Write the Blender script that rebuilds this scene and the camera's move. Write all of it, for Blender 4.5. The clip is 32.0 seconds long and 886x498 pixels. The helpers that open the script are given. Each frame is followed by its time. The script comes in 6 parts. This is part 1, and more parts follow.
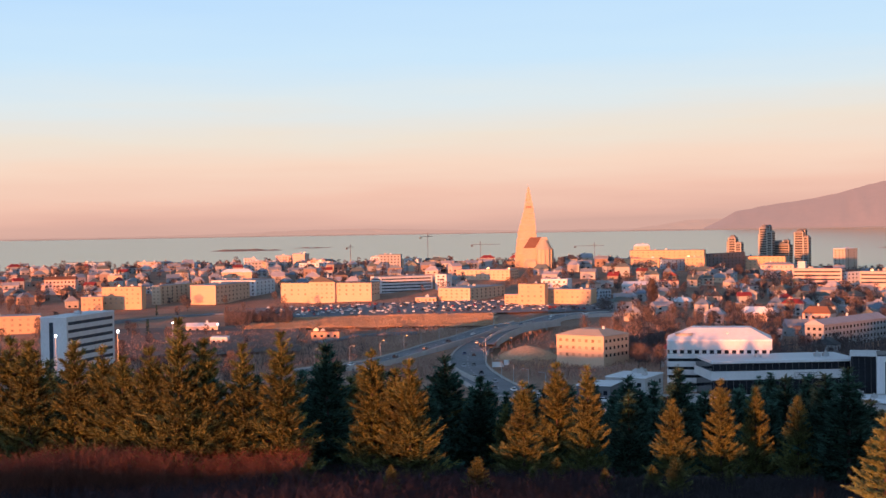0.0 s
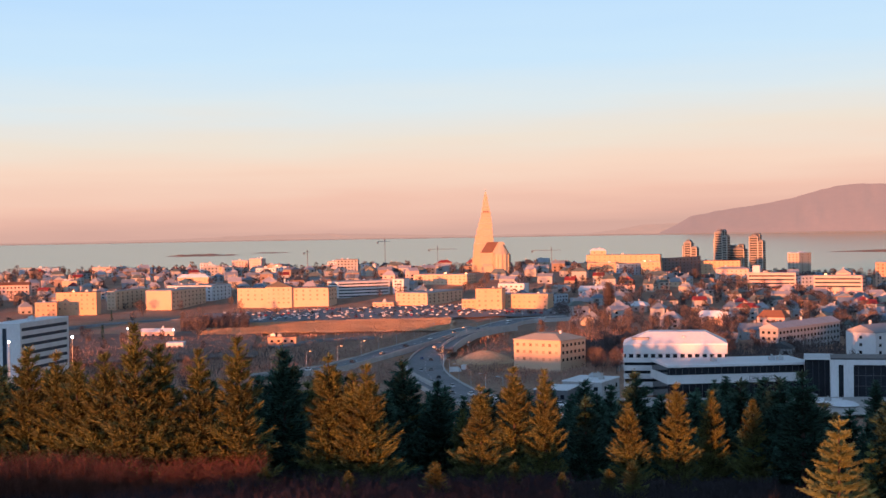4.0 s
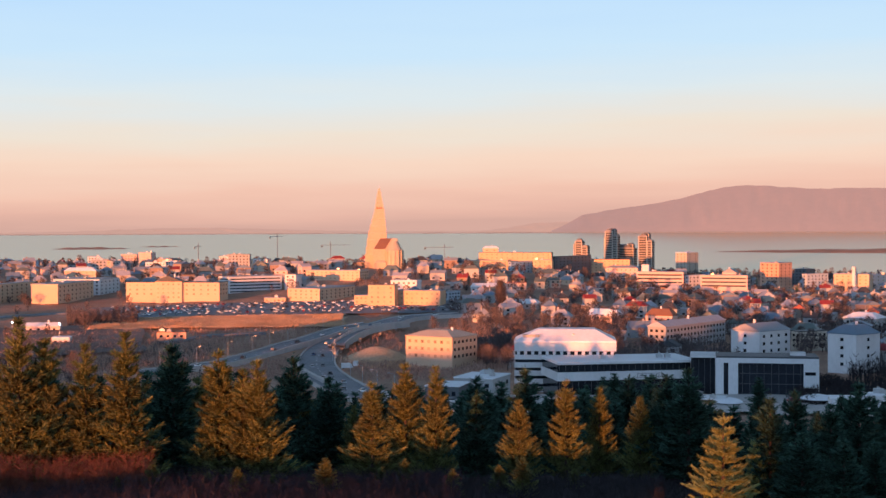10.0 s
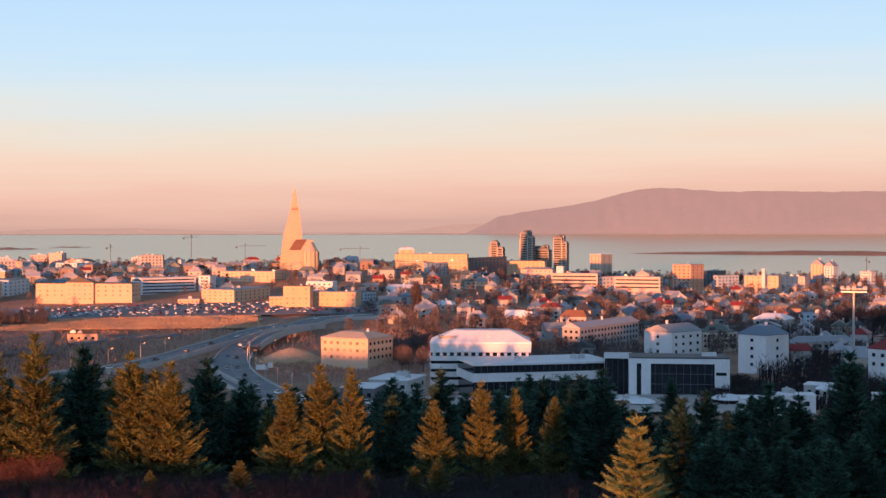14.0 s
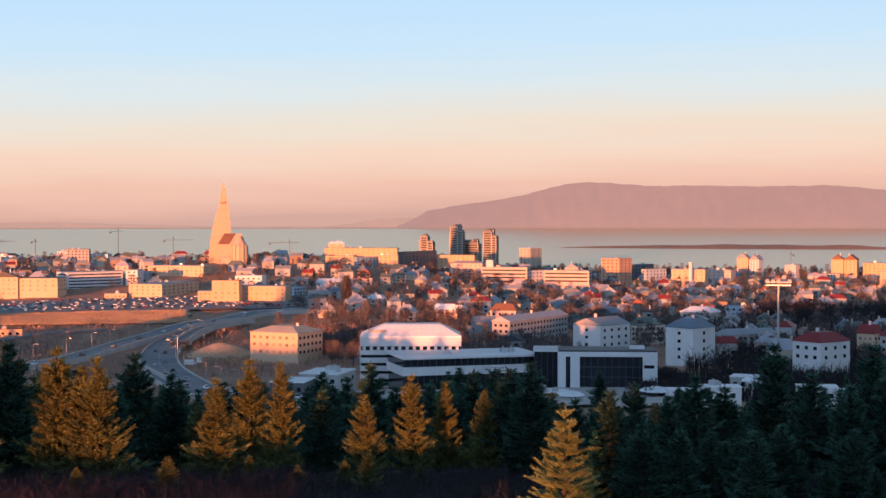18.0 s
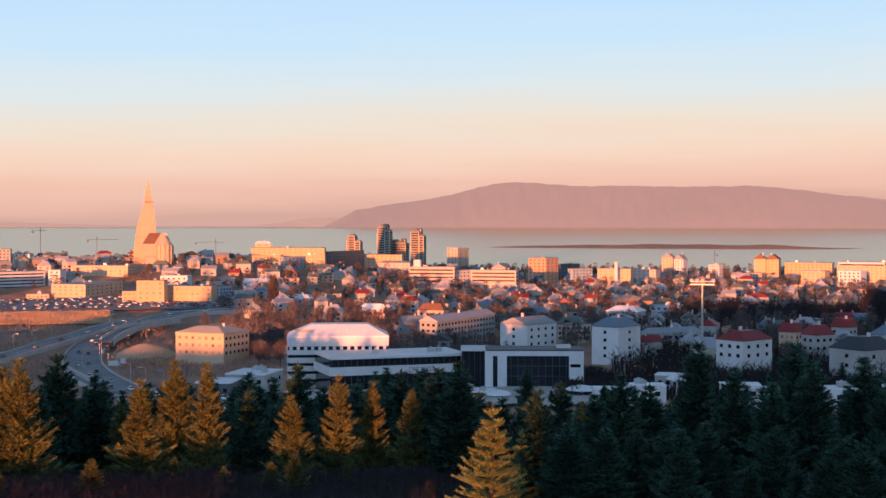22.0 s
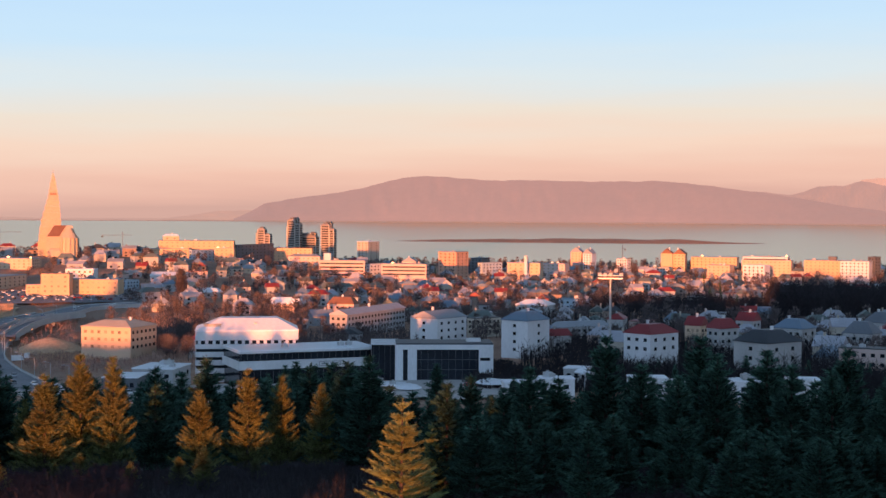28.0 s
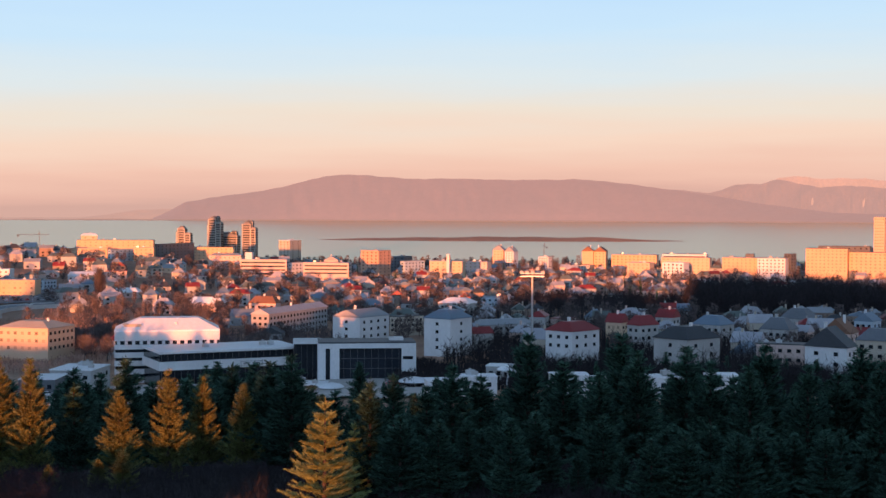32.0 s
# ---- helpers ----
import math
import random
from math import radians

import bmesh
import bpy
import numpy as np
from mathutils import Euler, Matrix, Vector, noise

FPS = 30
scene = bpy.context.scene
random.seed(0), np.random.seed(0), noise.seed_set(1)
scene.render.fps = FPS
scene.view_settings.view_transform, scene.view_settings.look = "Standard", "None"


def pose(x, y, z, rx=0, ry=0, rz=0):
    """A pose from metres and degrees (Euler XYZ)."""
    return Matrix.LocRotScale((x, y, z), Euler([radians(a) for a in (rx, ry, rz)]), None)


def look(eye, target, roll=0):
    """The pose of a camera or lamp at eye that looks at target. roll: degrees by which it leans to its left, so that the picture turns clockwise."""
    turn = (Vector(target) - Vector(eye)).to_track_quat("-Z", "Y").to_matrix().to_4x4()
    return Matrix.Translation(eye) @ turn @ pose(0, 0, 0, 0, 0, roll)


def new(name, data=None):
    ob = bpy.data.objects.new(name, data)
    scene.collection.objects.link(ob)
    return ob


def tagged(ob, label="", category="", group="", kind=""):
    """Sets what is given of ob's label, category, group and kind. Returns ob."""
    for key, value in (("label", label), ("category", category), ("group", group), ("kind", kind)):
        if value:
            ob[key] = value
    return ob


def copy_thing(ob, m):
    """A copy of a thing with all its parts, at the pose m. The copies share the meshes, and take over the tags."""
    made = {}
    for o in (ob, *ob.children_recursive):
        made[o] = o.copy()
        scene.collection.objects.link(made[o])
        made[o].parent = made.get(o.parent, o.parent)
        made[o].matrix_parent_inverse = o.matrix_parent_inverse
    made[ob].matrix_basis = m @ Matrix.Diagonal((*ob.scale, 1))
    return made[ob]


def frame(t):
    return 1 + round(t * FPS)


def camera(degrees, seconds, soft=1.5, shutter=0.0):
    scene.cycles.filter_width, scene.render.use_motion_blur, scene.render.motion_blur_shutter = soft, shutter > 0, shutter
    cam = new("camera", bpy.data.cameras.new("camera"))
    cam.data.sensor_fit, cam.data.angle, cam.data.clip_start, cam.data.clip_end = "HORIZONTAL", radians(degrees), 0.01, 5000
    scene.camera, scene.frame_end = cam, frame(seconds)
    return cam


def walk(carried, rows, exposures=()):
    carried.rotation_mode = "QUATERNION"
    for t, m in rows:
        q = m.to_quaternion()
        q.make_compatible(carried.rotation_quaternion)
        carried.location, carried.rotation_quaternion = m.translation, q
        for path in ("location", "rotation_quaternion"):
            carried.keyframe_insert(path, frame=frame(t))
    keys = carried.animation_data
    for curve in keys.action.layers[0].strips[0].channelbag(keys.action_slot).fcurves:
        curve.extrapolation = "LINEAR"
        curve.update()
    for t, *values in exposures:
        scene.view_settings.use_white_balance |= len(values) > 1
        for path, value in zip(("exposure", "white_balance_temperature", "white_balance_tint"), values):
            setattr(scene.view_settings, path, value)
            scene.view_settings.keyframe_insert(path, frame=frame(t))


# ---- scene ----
EYE = 80.0
cam = camera(36.2, 32.0, soft=1.5)
# seconds, heading to the right, tilt, lean; the camera turns where it stands on the deck
ROWS = [
    (0.0, 0.000, -0.957, 0.880),
    (0.5, 0.172, -0.947, 0.897),
    (1.0, 0.318, -0.949, 0.904),
    (1.5, 0.516, -0.947, 0.919),
    (2.0, 0.737, -0.920, 0.945),
    (2.5, 1.012, -0.865, 0.940),
    (3.0, 1.244, -0.820, 0.961),
    (3.5, 1.534, -0.798, 0.938),
    (5.5, 2.751, -0.765, 0.761),
    (6.0, 3.231, -0.819, 0.611),
    (6.5, 3.765, -0.889, 0.454),
    (7.0, 4.217, -0.925, 0.366),
    (7.5, 4.697, -0.918, 0.251),
    (8.0, 5.067, -0.912, 0.233),
    (8.5, 5.390, -0.963, 0.233),
    (9.0, 5.669, -0.991, 0.246),
    (9.5, 6.007, -0.990, 0.234),
    (10.0, 6.327, -0.979, 0.207),
    (10.5, 6.654, -0.951, 0.232),
    (11.0, 7.011, -0.917, 0.192),
    (11.5, 7.399, -0.893, 0.136),
    (12.0, 7.912, -0.866, 0.146),
    (12.5, 8.394, -0.857, 0.118),
    (13.0, 8.992, -0.889, 0.053),
    (13.5, 9.433, -0.901, 0.012),
    (14.0, 9.882, -0.930, 0.012),
    (14.5, 10.213, -0.971, -0.019),
    (16.5, 11.576, -1.217, 0.042),
    (17.0, 11.962, -1.210, -0.004),
    (17.5, 12.361, -1.195, 0.001),
    (18.0, 12.838, -1.185, -0.013),
    (18.5, 13.327, -1.197, -0.114),
    (19.0, 13.824, -1.211, -0.096),
    (19.5, 14.201, -1.210, -0.110),
    (20.0, 14.613, -1.186, -0.102),
    (20.5, 14.984, -1.160, -0.087),
    (21.0, 15.341, -1.172, -0.094),
    (21.5, 15.617, -1.194, -0.048),
    (22.0, 15.905, -1.195, -0.073),
    (22.5, 16.203, -1.216, -0.107),
    (23.0, 16.426, -1.248, -0.165),
    (23.5, 16.700, -1.290, -0.155),
    (24.0, 16.920, -1.286, -0.194),
    (24.5, 17.226, -1.254, -0.239),
    (25.0, 17.483, -1.248, -0.194),
    (25.5, 17.767, -1.246, -0.246),
    (27.5, 19.324, -1.362, -0.290),
    (28.0, 19.691, -1.447, -0.331),
    (28.5, 20.000, -1.530, -0.266),
    (29.0, 20.353, -1.629, -0.255),
    (29.5, 20.746, -1.687, -0.170),
    (30.0, 21.205, -1.658, -0.202),
    (30.5, 21.677, -1.619, -0.231),
    (31.0, 22.096, -1.581, -0.208),
    (31.5, 22.536, -1.540, -0.190),
    (32.0, 22.974, -1.497, -0.214),
]
walk(cam, [(t, pose(0, 0, EYE, 0, 0, -yaw) @ pose(0, 0, 0, tilt) @ pose(0, 0, 0, 0, lean) @ pose(0, 0, 0, 90)) for t, yaw, tilt, lean in ROWS])

# ---- light ----
SUN_AZ, SUN_EL = -145.0, 2.7
def sky_world():
    w = bpy.data.worlds.new("evening_sky")
    scene.world = w
    w.use_nodes = True
    nt = w.node_tree
    nt.nodes.clear()
    out = nt.nodes.new("ShaderNodeOutputWorld")
    bg = nt.nodes.new("ShaderNodeBackground")
    geo = nt.nodes.new("ShaderNodeTexCoord")
    sep = nt.nodes.new("ShaderNodeSeparateXYZ")
    ramp = nt.nodes.new("ShaderNodeValToRGB")
    mul = nt.nodes.new("ShaderNodeMath")
    mul.operation, mul.inputs[1].default_value = "MULTIPLY", 2.5
    sky = nt.nodes.new("ShaderNodeTexSky")
    sky.sky_type, sky.sun_disc = "NISHITA", False
    sky.sun_elevation, sky.sun_rotation = radians(SUN_EL), radians(SUN_AZ)
    scale = nt.nodes.new("ShaderNodeVectorMath")
    scale.operation = "SCALE"
    scale.inputs["Scale"].default_value = 0.15
    mix = nt.nodes.new("ShaderNodeMix")
    mix.data_type = "RGBA"
    rise = nt.nodes.new("ShaderNodeMapRange")
    rise.inputs["From Min"].default_value, rise.inputs["From Max"].default_value = 0.2, 0.6
    # thin level wisps of cloud bend the colour bands a little
    stretch, wisp, sway, bend = (nt.nodes.new("ShaderNode" + k) for k in ("Mapping", "TexNoise", "MapRange", "Math"))
    stretch.inputs["Scale"].default_value = (3.0, 3.0, 34.0)
    wisp.inputs["Scale"].default_value, wisp.inputs["Detail"].default_value = 1.6, 4
    sway.inputs["From Min"].default_value, sway.inputs["From Max"].default_value = 0.3, 0.7
    sway.inputs["To Min"].default_value, sway.inputs["To Max"].default_value = -0.006, 0.006
    bend.operation = "ADD"
    # the rose band stands a little higher towards the east
    lean = nt.nodes.new("ShaderNodeMath")
    lean.operation = "MULTIPLY_ADD"
    lean.inputs[1].default_value = -0.018
    nt.links.new(geo.outputs["Generated"], stretch.inputs[0])
    nt.links.new(stretch.outputs[0], wisp.inputs["Vector"])
    nt.links.new(wisp.outputs["Fac"], sway.inputs["Value"])
    nt.links.new(geo.outputs["Generated"], sep.inputs[0])
    nt.links.new(sep.outputs["X"], lean.inputs[0])
    nt.links.new(sep.outputs["Z"], lean.inputs[2])
    nt.links.new(lean.outputs[0], bend.inputs[0])
    nt.links.new(sway.outputs[0], bend.inputs[1])
    nt.links.new(bend.outputs[0], mul.inputs[0])
    nt.links.new(mul.outputs[0], ramp.inputs[0])
    cr = ramp.color_ramp
    stops = [(0.0, (0.68, 0.41, 0.345)), (0.025, (0.80, 0.475, 0.385)), (0.06, (0.90, 0.565, 0.445)), (0.115, (0.94, 0.69, 0.55)), (0.17, (0.87, 0.77, 0.66)),
             (0.235, (0.74, 0.82, 0.85)), (0.32, (0.60, 0.80, 0.97)), (0.45, (0.50, 0.73, 1.0)), (1.0, (0.32, 0.54, 0.98))]
    while len(cr.elements) < len(stops):
        cr.elements.new(0.5)
    for el, (p, c) in zip(cr.elements, stops):
        el.position, el.color = p, (*c, 1)
    nt.links.new(sky.outputs[0], scale.inputs[0])
    nt.links.new(sep.outputs["Z"], rise.inputs["Value"])
    nt.links.new(rise.outputs[0], mix.inputs["Factor"])
    nt.links.new(ramp.outputs[0], mix.inputs["A"])
    nt.links.new(scale.outputs[0], mix.inputs["B"])
    # the bright western sky round the setting sun
    dot = nt.nodes.new("ShaderNodeVectorMath")
    dot.operation = "DOT_PRODUCT"
    dot.inputs[1].default_value = (math.sin(radians(SUN_AZ)), math.cos(radians(SUN_AZ)), 0.25)
    lobe = nt.nodes.new("ShaderNodeMapRange")
    lobe.interpolation_type = "SMOOTHSTEP"
    lobe.inputs["From Min"].default_value, lobe.inputs["From Max"].default_value = 0.0, 1.0
    glow = nt.nodes.new("ShaderNodeVectorMath")
    glow.operation = "SCALE"
    glow.inputs[0].default_value = (0.19, 0.355, 0.62)
    total = nt.nodes.new("ShaderNodeVectorMath")
    total.operation = "ADD"
    nt.links.new(geo.outputs["Generated"], dot.inputs[0])
    nt.links.new(dot.outputs["Value"], lobe.inputs["Value"])
    nt.links.new(lobe.outputs[0], glow.inputs["Scale"])
    nt.links.new(mix.outputs["Result"], total.inputs[0])
    nt.links.new(glow.outputs[0], total.inputs[1])
    nt.links.new(total.outputs[0], bg.inputs["Color"])
    bg.inputs["Strength"].default_value = 1.0
    nt.links.new(bg.outputs[0], out.inputs[0])
sky_world()
sun_data = bpy.data.lights.new("low_sun", "SUN")
sun_data.energy, sun_data.angle, sun_data.color = 10.6, radians(0.6), (1.0, 0.29, 0.088)
sun = new("low_sun", sun_data)
sun.matrix_world = look(Vector((math.sin(radians(SUN_AZ)), math.cos(radians(SUN_AZ)), math.tan(radians(SUN_EL)))) * 300 + Vector((0, 0, 80)), (0, 0, 80))

# ---- materials ----
MATS = {}
def material(name, color, rough=0.8, metal=0.0, spec=0.3, scale=1.0, vary=0.12, bump=0.0, bump_scale=8.0, bump_depth=0.3, island=0.0, second=None, emit=None, space="Object", each=0.0, stretch=None):
    """A two-scale noise material: broad stains and fine grain over one base colour."""
    m = bpy.data.materials.new(name)
    m.use_nodes = True
    nt = m.node_tree
    N, L = nt.nodes, nt.links
    b = N["Principled BSDF"]
    b.inputs["Roughness"].default_value, b.inputs["Metallic"].default_value = rough, metal
    b.inputs["Specular IOR Level"].default_value = spec
    tc = N.new("ShaderNodeTexCoord")
    src = tc.outputs["Object"]
    if space == "World":
        src = N.new("ShaderNodeNewGeometry").outputs["Position"]
    if stretch:
        mp = N.new("ShaderNodeMapping")
        mp.inputs["Scale"].default_value = stretch
        L.new(src, mp.inputs[0])
        src = mp.outputs[0]
    broad, fine = N.new("ShaderNodeTexNoise"), N.new("ShaderNodeTexNoise")
    broad.inputs["Scale"].default_value, fine.inputs["Scale"].default_value = 0.15 * scale, 2.2 * scale
    broad.inputs["Detail"].default_value, fine.inputs["Detail"].default_value = 4, 6
    for n in (broad, fine):
        L.new(src, n.inputs["Vector"])
    add = N.new("ShaderNodeMath")
    add.operation = "ADD"
    L.new(broad.outputs["Fac"], add.inputs[0])
    L.new(fine.outputs["Fac"], add.inputs[1])
    rng = N.new("ShaderNodeMapRange")
    rng.inputs["From Min"].default_value, rng.inputs["From Max"].default_value = 0.7, 1.3
    L.new(add.outputs[0], rng.inputs["Value"])
    mix = N.new("ShaderNodeMix")
    mix.data_type = "RGBA"
    c2 = second or tuple(c * (1 - 2 * vary) for c in color)
    mix.inputs["A"].default_value, mix.inputs["B"].default_value = (*c2, 1), (*color, 1)
    L.new(rng.outputs[0], mix.inputs["Factor"])
    col = mix.outputs["Result"]
    if island or each:
        hs = N.new("ShaderNodeHueSaturation")
        if island:
            rnd = N.new("ShaderNodeNewGeometry").outputs["Random Per Island"]
        else:
            rnd = N.new("ShaderNodeObjectInfo").outputs["Random"]
        r2 = N.new("ShaderNodeMapRange")
        amount = island or each
        r2.inputs["To Min"].default_value, r2.inputs["To Max"].default_value = 1 - amount, 1 + amount
        L.new(rnd, r2.inputs["Value"])
        L.new(r2.outputs[0], hs.inputs["Value"])
        L.new(col, hs.inputs["Color"])
        col = hs.outputs[0]
    L.new(col, b.inputs["Base Color"])
    if emit:
        b.inputs["Emission Color"].default_value, b.inputs["Emission Strength"].default_value = (*emit[:3], 1), emit[3]
    if bump:
        bp = N.new("ShaderNodeBump")
        bn = N.new("ShaderNodeTexNoise")
        bn.inputs["Scale"].default_value, bn.inputs["Detail"].default_value = bump_scale, 5
        L.new(src, bn.inputs["Vector"])
        L.new(bn.outputs["Fac"], bp.inputs["Height"])
        bp.inputs["Strength"].default_value, bp.inputs["Distance"].default_value = bump, bump_depth
        L.new(bp.outputs[0], b.inputs["Normal"])
    MATS[name] = m
    return m

GROUND = material("dry_winter_grass", (0.48, 0.30, 0.21), 0.95, second=(0.27, 0.16, 0.12), scale=0.25, bump=1.0, bump_scale=0.9, bump_depth=1.6, space="World")
# near-black ground colour that holds the shade under the spruces
SHADE_GROUND = material("shade_dark_ground", (0.035, 0.028, 0.028), 0.95, second=(0.016, 0.014, 0.016), scale=0.6, bump=0.6, bump_scale=1.5, bump_depth=0.4, space="World")
STRAW = material("straw_grass", (0.66, 0.43, 0.27), 0.95, second=(0.46, 0.28, 0.175), scale=0.3, bump=0.4, bump_scale=0.9, bump_depth=1.0, space="World")
SOIL = material("dark_soil", (0.12, 0.085, 0.08), 0.95, second=(0.24, 0.16, 0.13), scale=0.12, bump=0.5, bump_scale=0.6, space="World")
ASPHALT = material("asphalt", (0.26, 0.265, 0.29), 0.85, scale=0.3, vary=0.2, space="World")
LANE = material("road_paint", (0.6, 0.6, 0.58), 0.7)
PAVING = material("concrete_edge", (0.50, 0.47, 0.45), 0.85)
def sea_material():
    m = bpy.data.materials.new("sea_water")
    m.use_nodes = True
    N, L = m.node_tree.nodes, m.node_tree.links
    N.remove(N["Principled BSDF"])
    gl = N.new("ShaderNodeBsdfGlossy")
    gl.inputs["Roughness"].default_value = 0.24
    pos, mp = N.new("ShaderNodeNewGeometry"), N.new("ShaderNodeMapping")
    mp.inputs["Scale"].default_value = (0.0012, 0.006, 1)
    streak, wave, mix, bp = N.new("ShaderNodeTexNoise"), N.new("ShaderNodeTexNoise"), N.new("ShaderNodeMix"), N.new("ShaderNodeBump")
    streak.inputs["Scale"].default_value, streak.inputs["Detail"].default_value = 1.0, 3
    wave.inputs["Scale"].default_value, wave.inputs["Detail"].default_value = 0.08, 5
    mix.data_type = "RGBA"
    mix.inputs["A"].default_value, mix.inputs["B"].default_value = (1.0, 0.82, 0.60, 1), (1.0, 0.86, 0.65, 1)
    L.new(pos.outputs["Position"], mp.inputs[0])
    L.new(mp.outputs[0], streak.inputs["Vector"])
    L.new(pos.outputs["Position"], wave.inputs["Vector"])
    L.new(streak.outputs["Fac"], mix.inputs["Factor"])
    L.new(mix.outputs["Result"], gl.inputs["Color"])
    L.new(wave.outputs["Fac"], bp.inputs["Height"])
    bp.inputs["Strength"].default_value, bp.inputs["Distance"].default_value = 0.2, 0.5
    L.new(bp.outputs[0], gl.inputs["Normal"])
    # an even peach diffuse share, in place of low sky mirrored by waves
    warm_share, both = N.new("ShaderNodeBsdfDiffuse"), N.new("ShaderNodeMixShader")
    warm_share.inputs["Color"].default_value = (0.72, 0.64, 0.48, 1)
    both.inputs["Fac"].default_value = 0.32
    L.new(gl.outputs[0], both.inputs[1])
    L.new(warm_share.outputs[0], both.inputs[2])
    L.new(both.outputs[0], N["Material Output"].inputs["Surface"])
    return m
SEA = sea_material()
WHITE = material("white_render", (0.68, 0.67, 0.67), 0.78, vary=0.10, scale=0.7, stretch=(1.6, 1.6, 0.5))
PALE = material("off_white_render", (0.44, 0.425, 0.41), 0.85, vary=0.12, scale=0.8, stretch=(1.6, 1.6, 0.5))
CREAM = material("cream_render", (0.64, 0.45, 0.31), 0.8, vary=0.06, scale=0.6)
YELLOW = material("ochre_render", (0.64, 0.42, 0.26), 0.8, vary=0.07, scale=0.6)
GREY = material("grey_concrete", (0.42, 0.41, 0.40), 0.85, vary=0.1, scale=0.6)
DARKGREY = material("dark_cladding", (0.12, 0.125, 0.135), 0.6, vary=0.1, scale=0.6)
BRICK = material("orange_cladding", (0.62, 0.36, 0.25), 0.8, vary=0.1, scale=0.8)
PINK = material("pale_pink_render", (0.62, 0.46, 0.40), 0.8, vary=0.06, scale=0.6)
BEIGE = material("beige_pebbledash", (0.50, 0.43, 0.35), 0.9, vary=0.1, scale=1.0)
SLATE = material("slate_grey_cladding", (0.34, 0.34, 0.345), 0.8, vary=0.1, scale=0.6)
# pale blue sheet cladding, and the blue-grey of walls in shade
BLUE = material("pale_blue_sheet_and_shade", (0.40, 0.48, 0.55), 0.6, vary=0.06)
CHURCH = material("church_concrete", (0.52, 0.41, 0.29), 0.85, vary=0.08, scale=0.3)
R_RED = material("red_sheet_roof", (0.27, 0.045, 0.05), 0.5, vary=0.12, scale=0.7)
R_GREY = material("grey_sheet_roof", (0.31, 0.325, 0.35), 0.6, vary=0.1, scale=0.7)
R_FROST = material("frosted_grey_roof", (0.42, 0.42, 0.46), 0.65, vary=0.14, scale=0.9)
R_WHITE = material("frosted_white_roof", (0.78, 0.79, 0.82), 0.6, vary=0.06, scale=0.4)
R_SLATE = material("slate_grey_roof", (0.17, 0.18, 0.20), 0.6, vary=0.14, scale=0.7)
R_DARK = material("dark_sheet_roof", (0.06, 0.065, 0.075), 0.55, vary=0.12, scale=0.7)
R_GREEN = material("green_sheet_roof", (0.14, 0.17, 0.16), 0.55, vary=0.12)
R_BROWN = material("rust_brown_roof", (0.22, 0.11, 0.07), 0.7, vary=0.12)
R_BLUE = material("blue_grey_roof", (0.17, 0.23, 0.30), 0.5, vary=0.1)
GLASS = material("window_glass", (0.018, 0.022, 0.030), 0.12, spec=0.32, vary=0.3, scale=0.5, each=0.5)
# paler panes of sunlit fronts, the mirrored bright sky put into the colour
SUN_PANE = material("sun_bright_pane", (0.42, 0.29, 0.20), 0.4, spec=0.2, vary=0.2, each=0.5)
BLUEGLASS = material("ribbon_window_glass", (0.050, 0.065, 0.085), 0.4, spec=0.06, vary=0.2)
# lighter needle colour for the two spruces in full sun
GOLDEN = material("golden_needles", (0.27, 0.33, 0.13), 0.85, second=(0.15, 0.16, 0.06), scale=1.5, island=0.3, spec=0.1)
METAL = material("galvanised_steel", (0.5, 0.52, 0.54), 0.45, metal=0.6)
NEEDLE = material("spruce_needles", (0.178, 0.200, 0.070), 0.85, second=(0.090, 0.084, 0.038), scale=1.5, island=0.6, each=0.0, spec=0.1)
# this darker needle colour holds the shade of the unlit spruces
DARK_SHADE_NEEDLE = material("dark_shade_needles", (0.074, 0.146, 0.102), 0.85, second=(0.020, 0.048, 0.038), scale=1.5, island=0.75, spec=0.1)
BARK = material("spruce_bark", (0.085, 0.06, 0.05), 0.9, scale=4, bump=0.4)
TWIG = material("bare_twigs", (0.145, 0.118, 0.115), 0.95, second=(0.088, 0.070, 0.072), scale=0.4, island=0.45, spec=0.1)
SCRUB = material("dry_scrub", (0.42, 0.27, 0.215), 0.95, second=(0.30, 0.18, 0.14), scale=0.3, island=0.35, spec=0.1)
SHRUB = material("red_brown_shrub_twigs", (0.20, 0.085, 0.060), 0.95, second=(0.12, 0.052, 0.040), scale=0.5, island=0.4, spec=0.1)
# undergrowth twigs darkened to hold the slope's shade
MAUVE_SHADE_TWIG = material("mauve_shade_twigs", (0.052, 0.038, 0.046), 0.95, second=(0.028, 0.022, 0.028), scale=0.5, island=0.4, spec=0.1)
# dark twigs of the woods, with shade put into them as well
DARK_SHADE_TWIG = material("dark_shade_twigs", (0.038, 0.033, 0.036), 0.95, island=0.35, spec=0.1)
# emission puts evening haze into the colours of hills, shore and island
HAZE_HILL = material("hazed_hillside", (0.055, 0.040, 0.039), 0.95, second=(0.035, 0.026, 0.027), scale=0.02, space="World", emit=(0.425, 0.250, 0.226, 1.0), stretch=(1, 1, 2))
HAZE_HILLFAR = material("hazed_back_hillside", (0.03, 0.022, 0.021), 0.95, second=(0.02, 0.016, 0.016), scale=0.02, space="World", emit=(0.56, 0.335, 0.28, 1.0))
HAZE_SNOW = material("hazed_snow", (0.045, 0.036, 0.036), 0.9, second=(0.025, 0.02, 0.022), scale=0.05, space="World", emit=(0.45, 0.275, 0.245, 1.0))
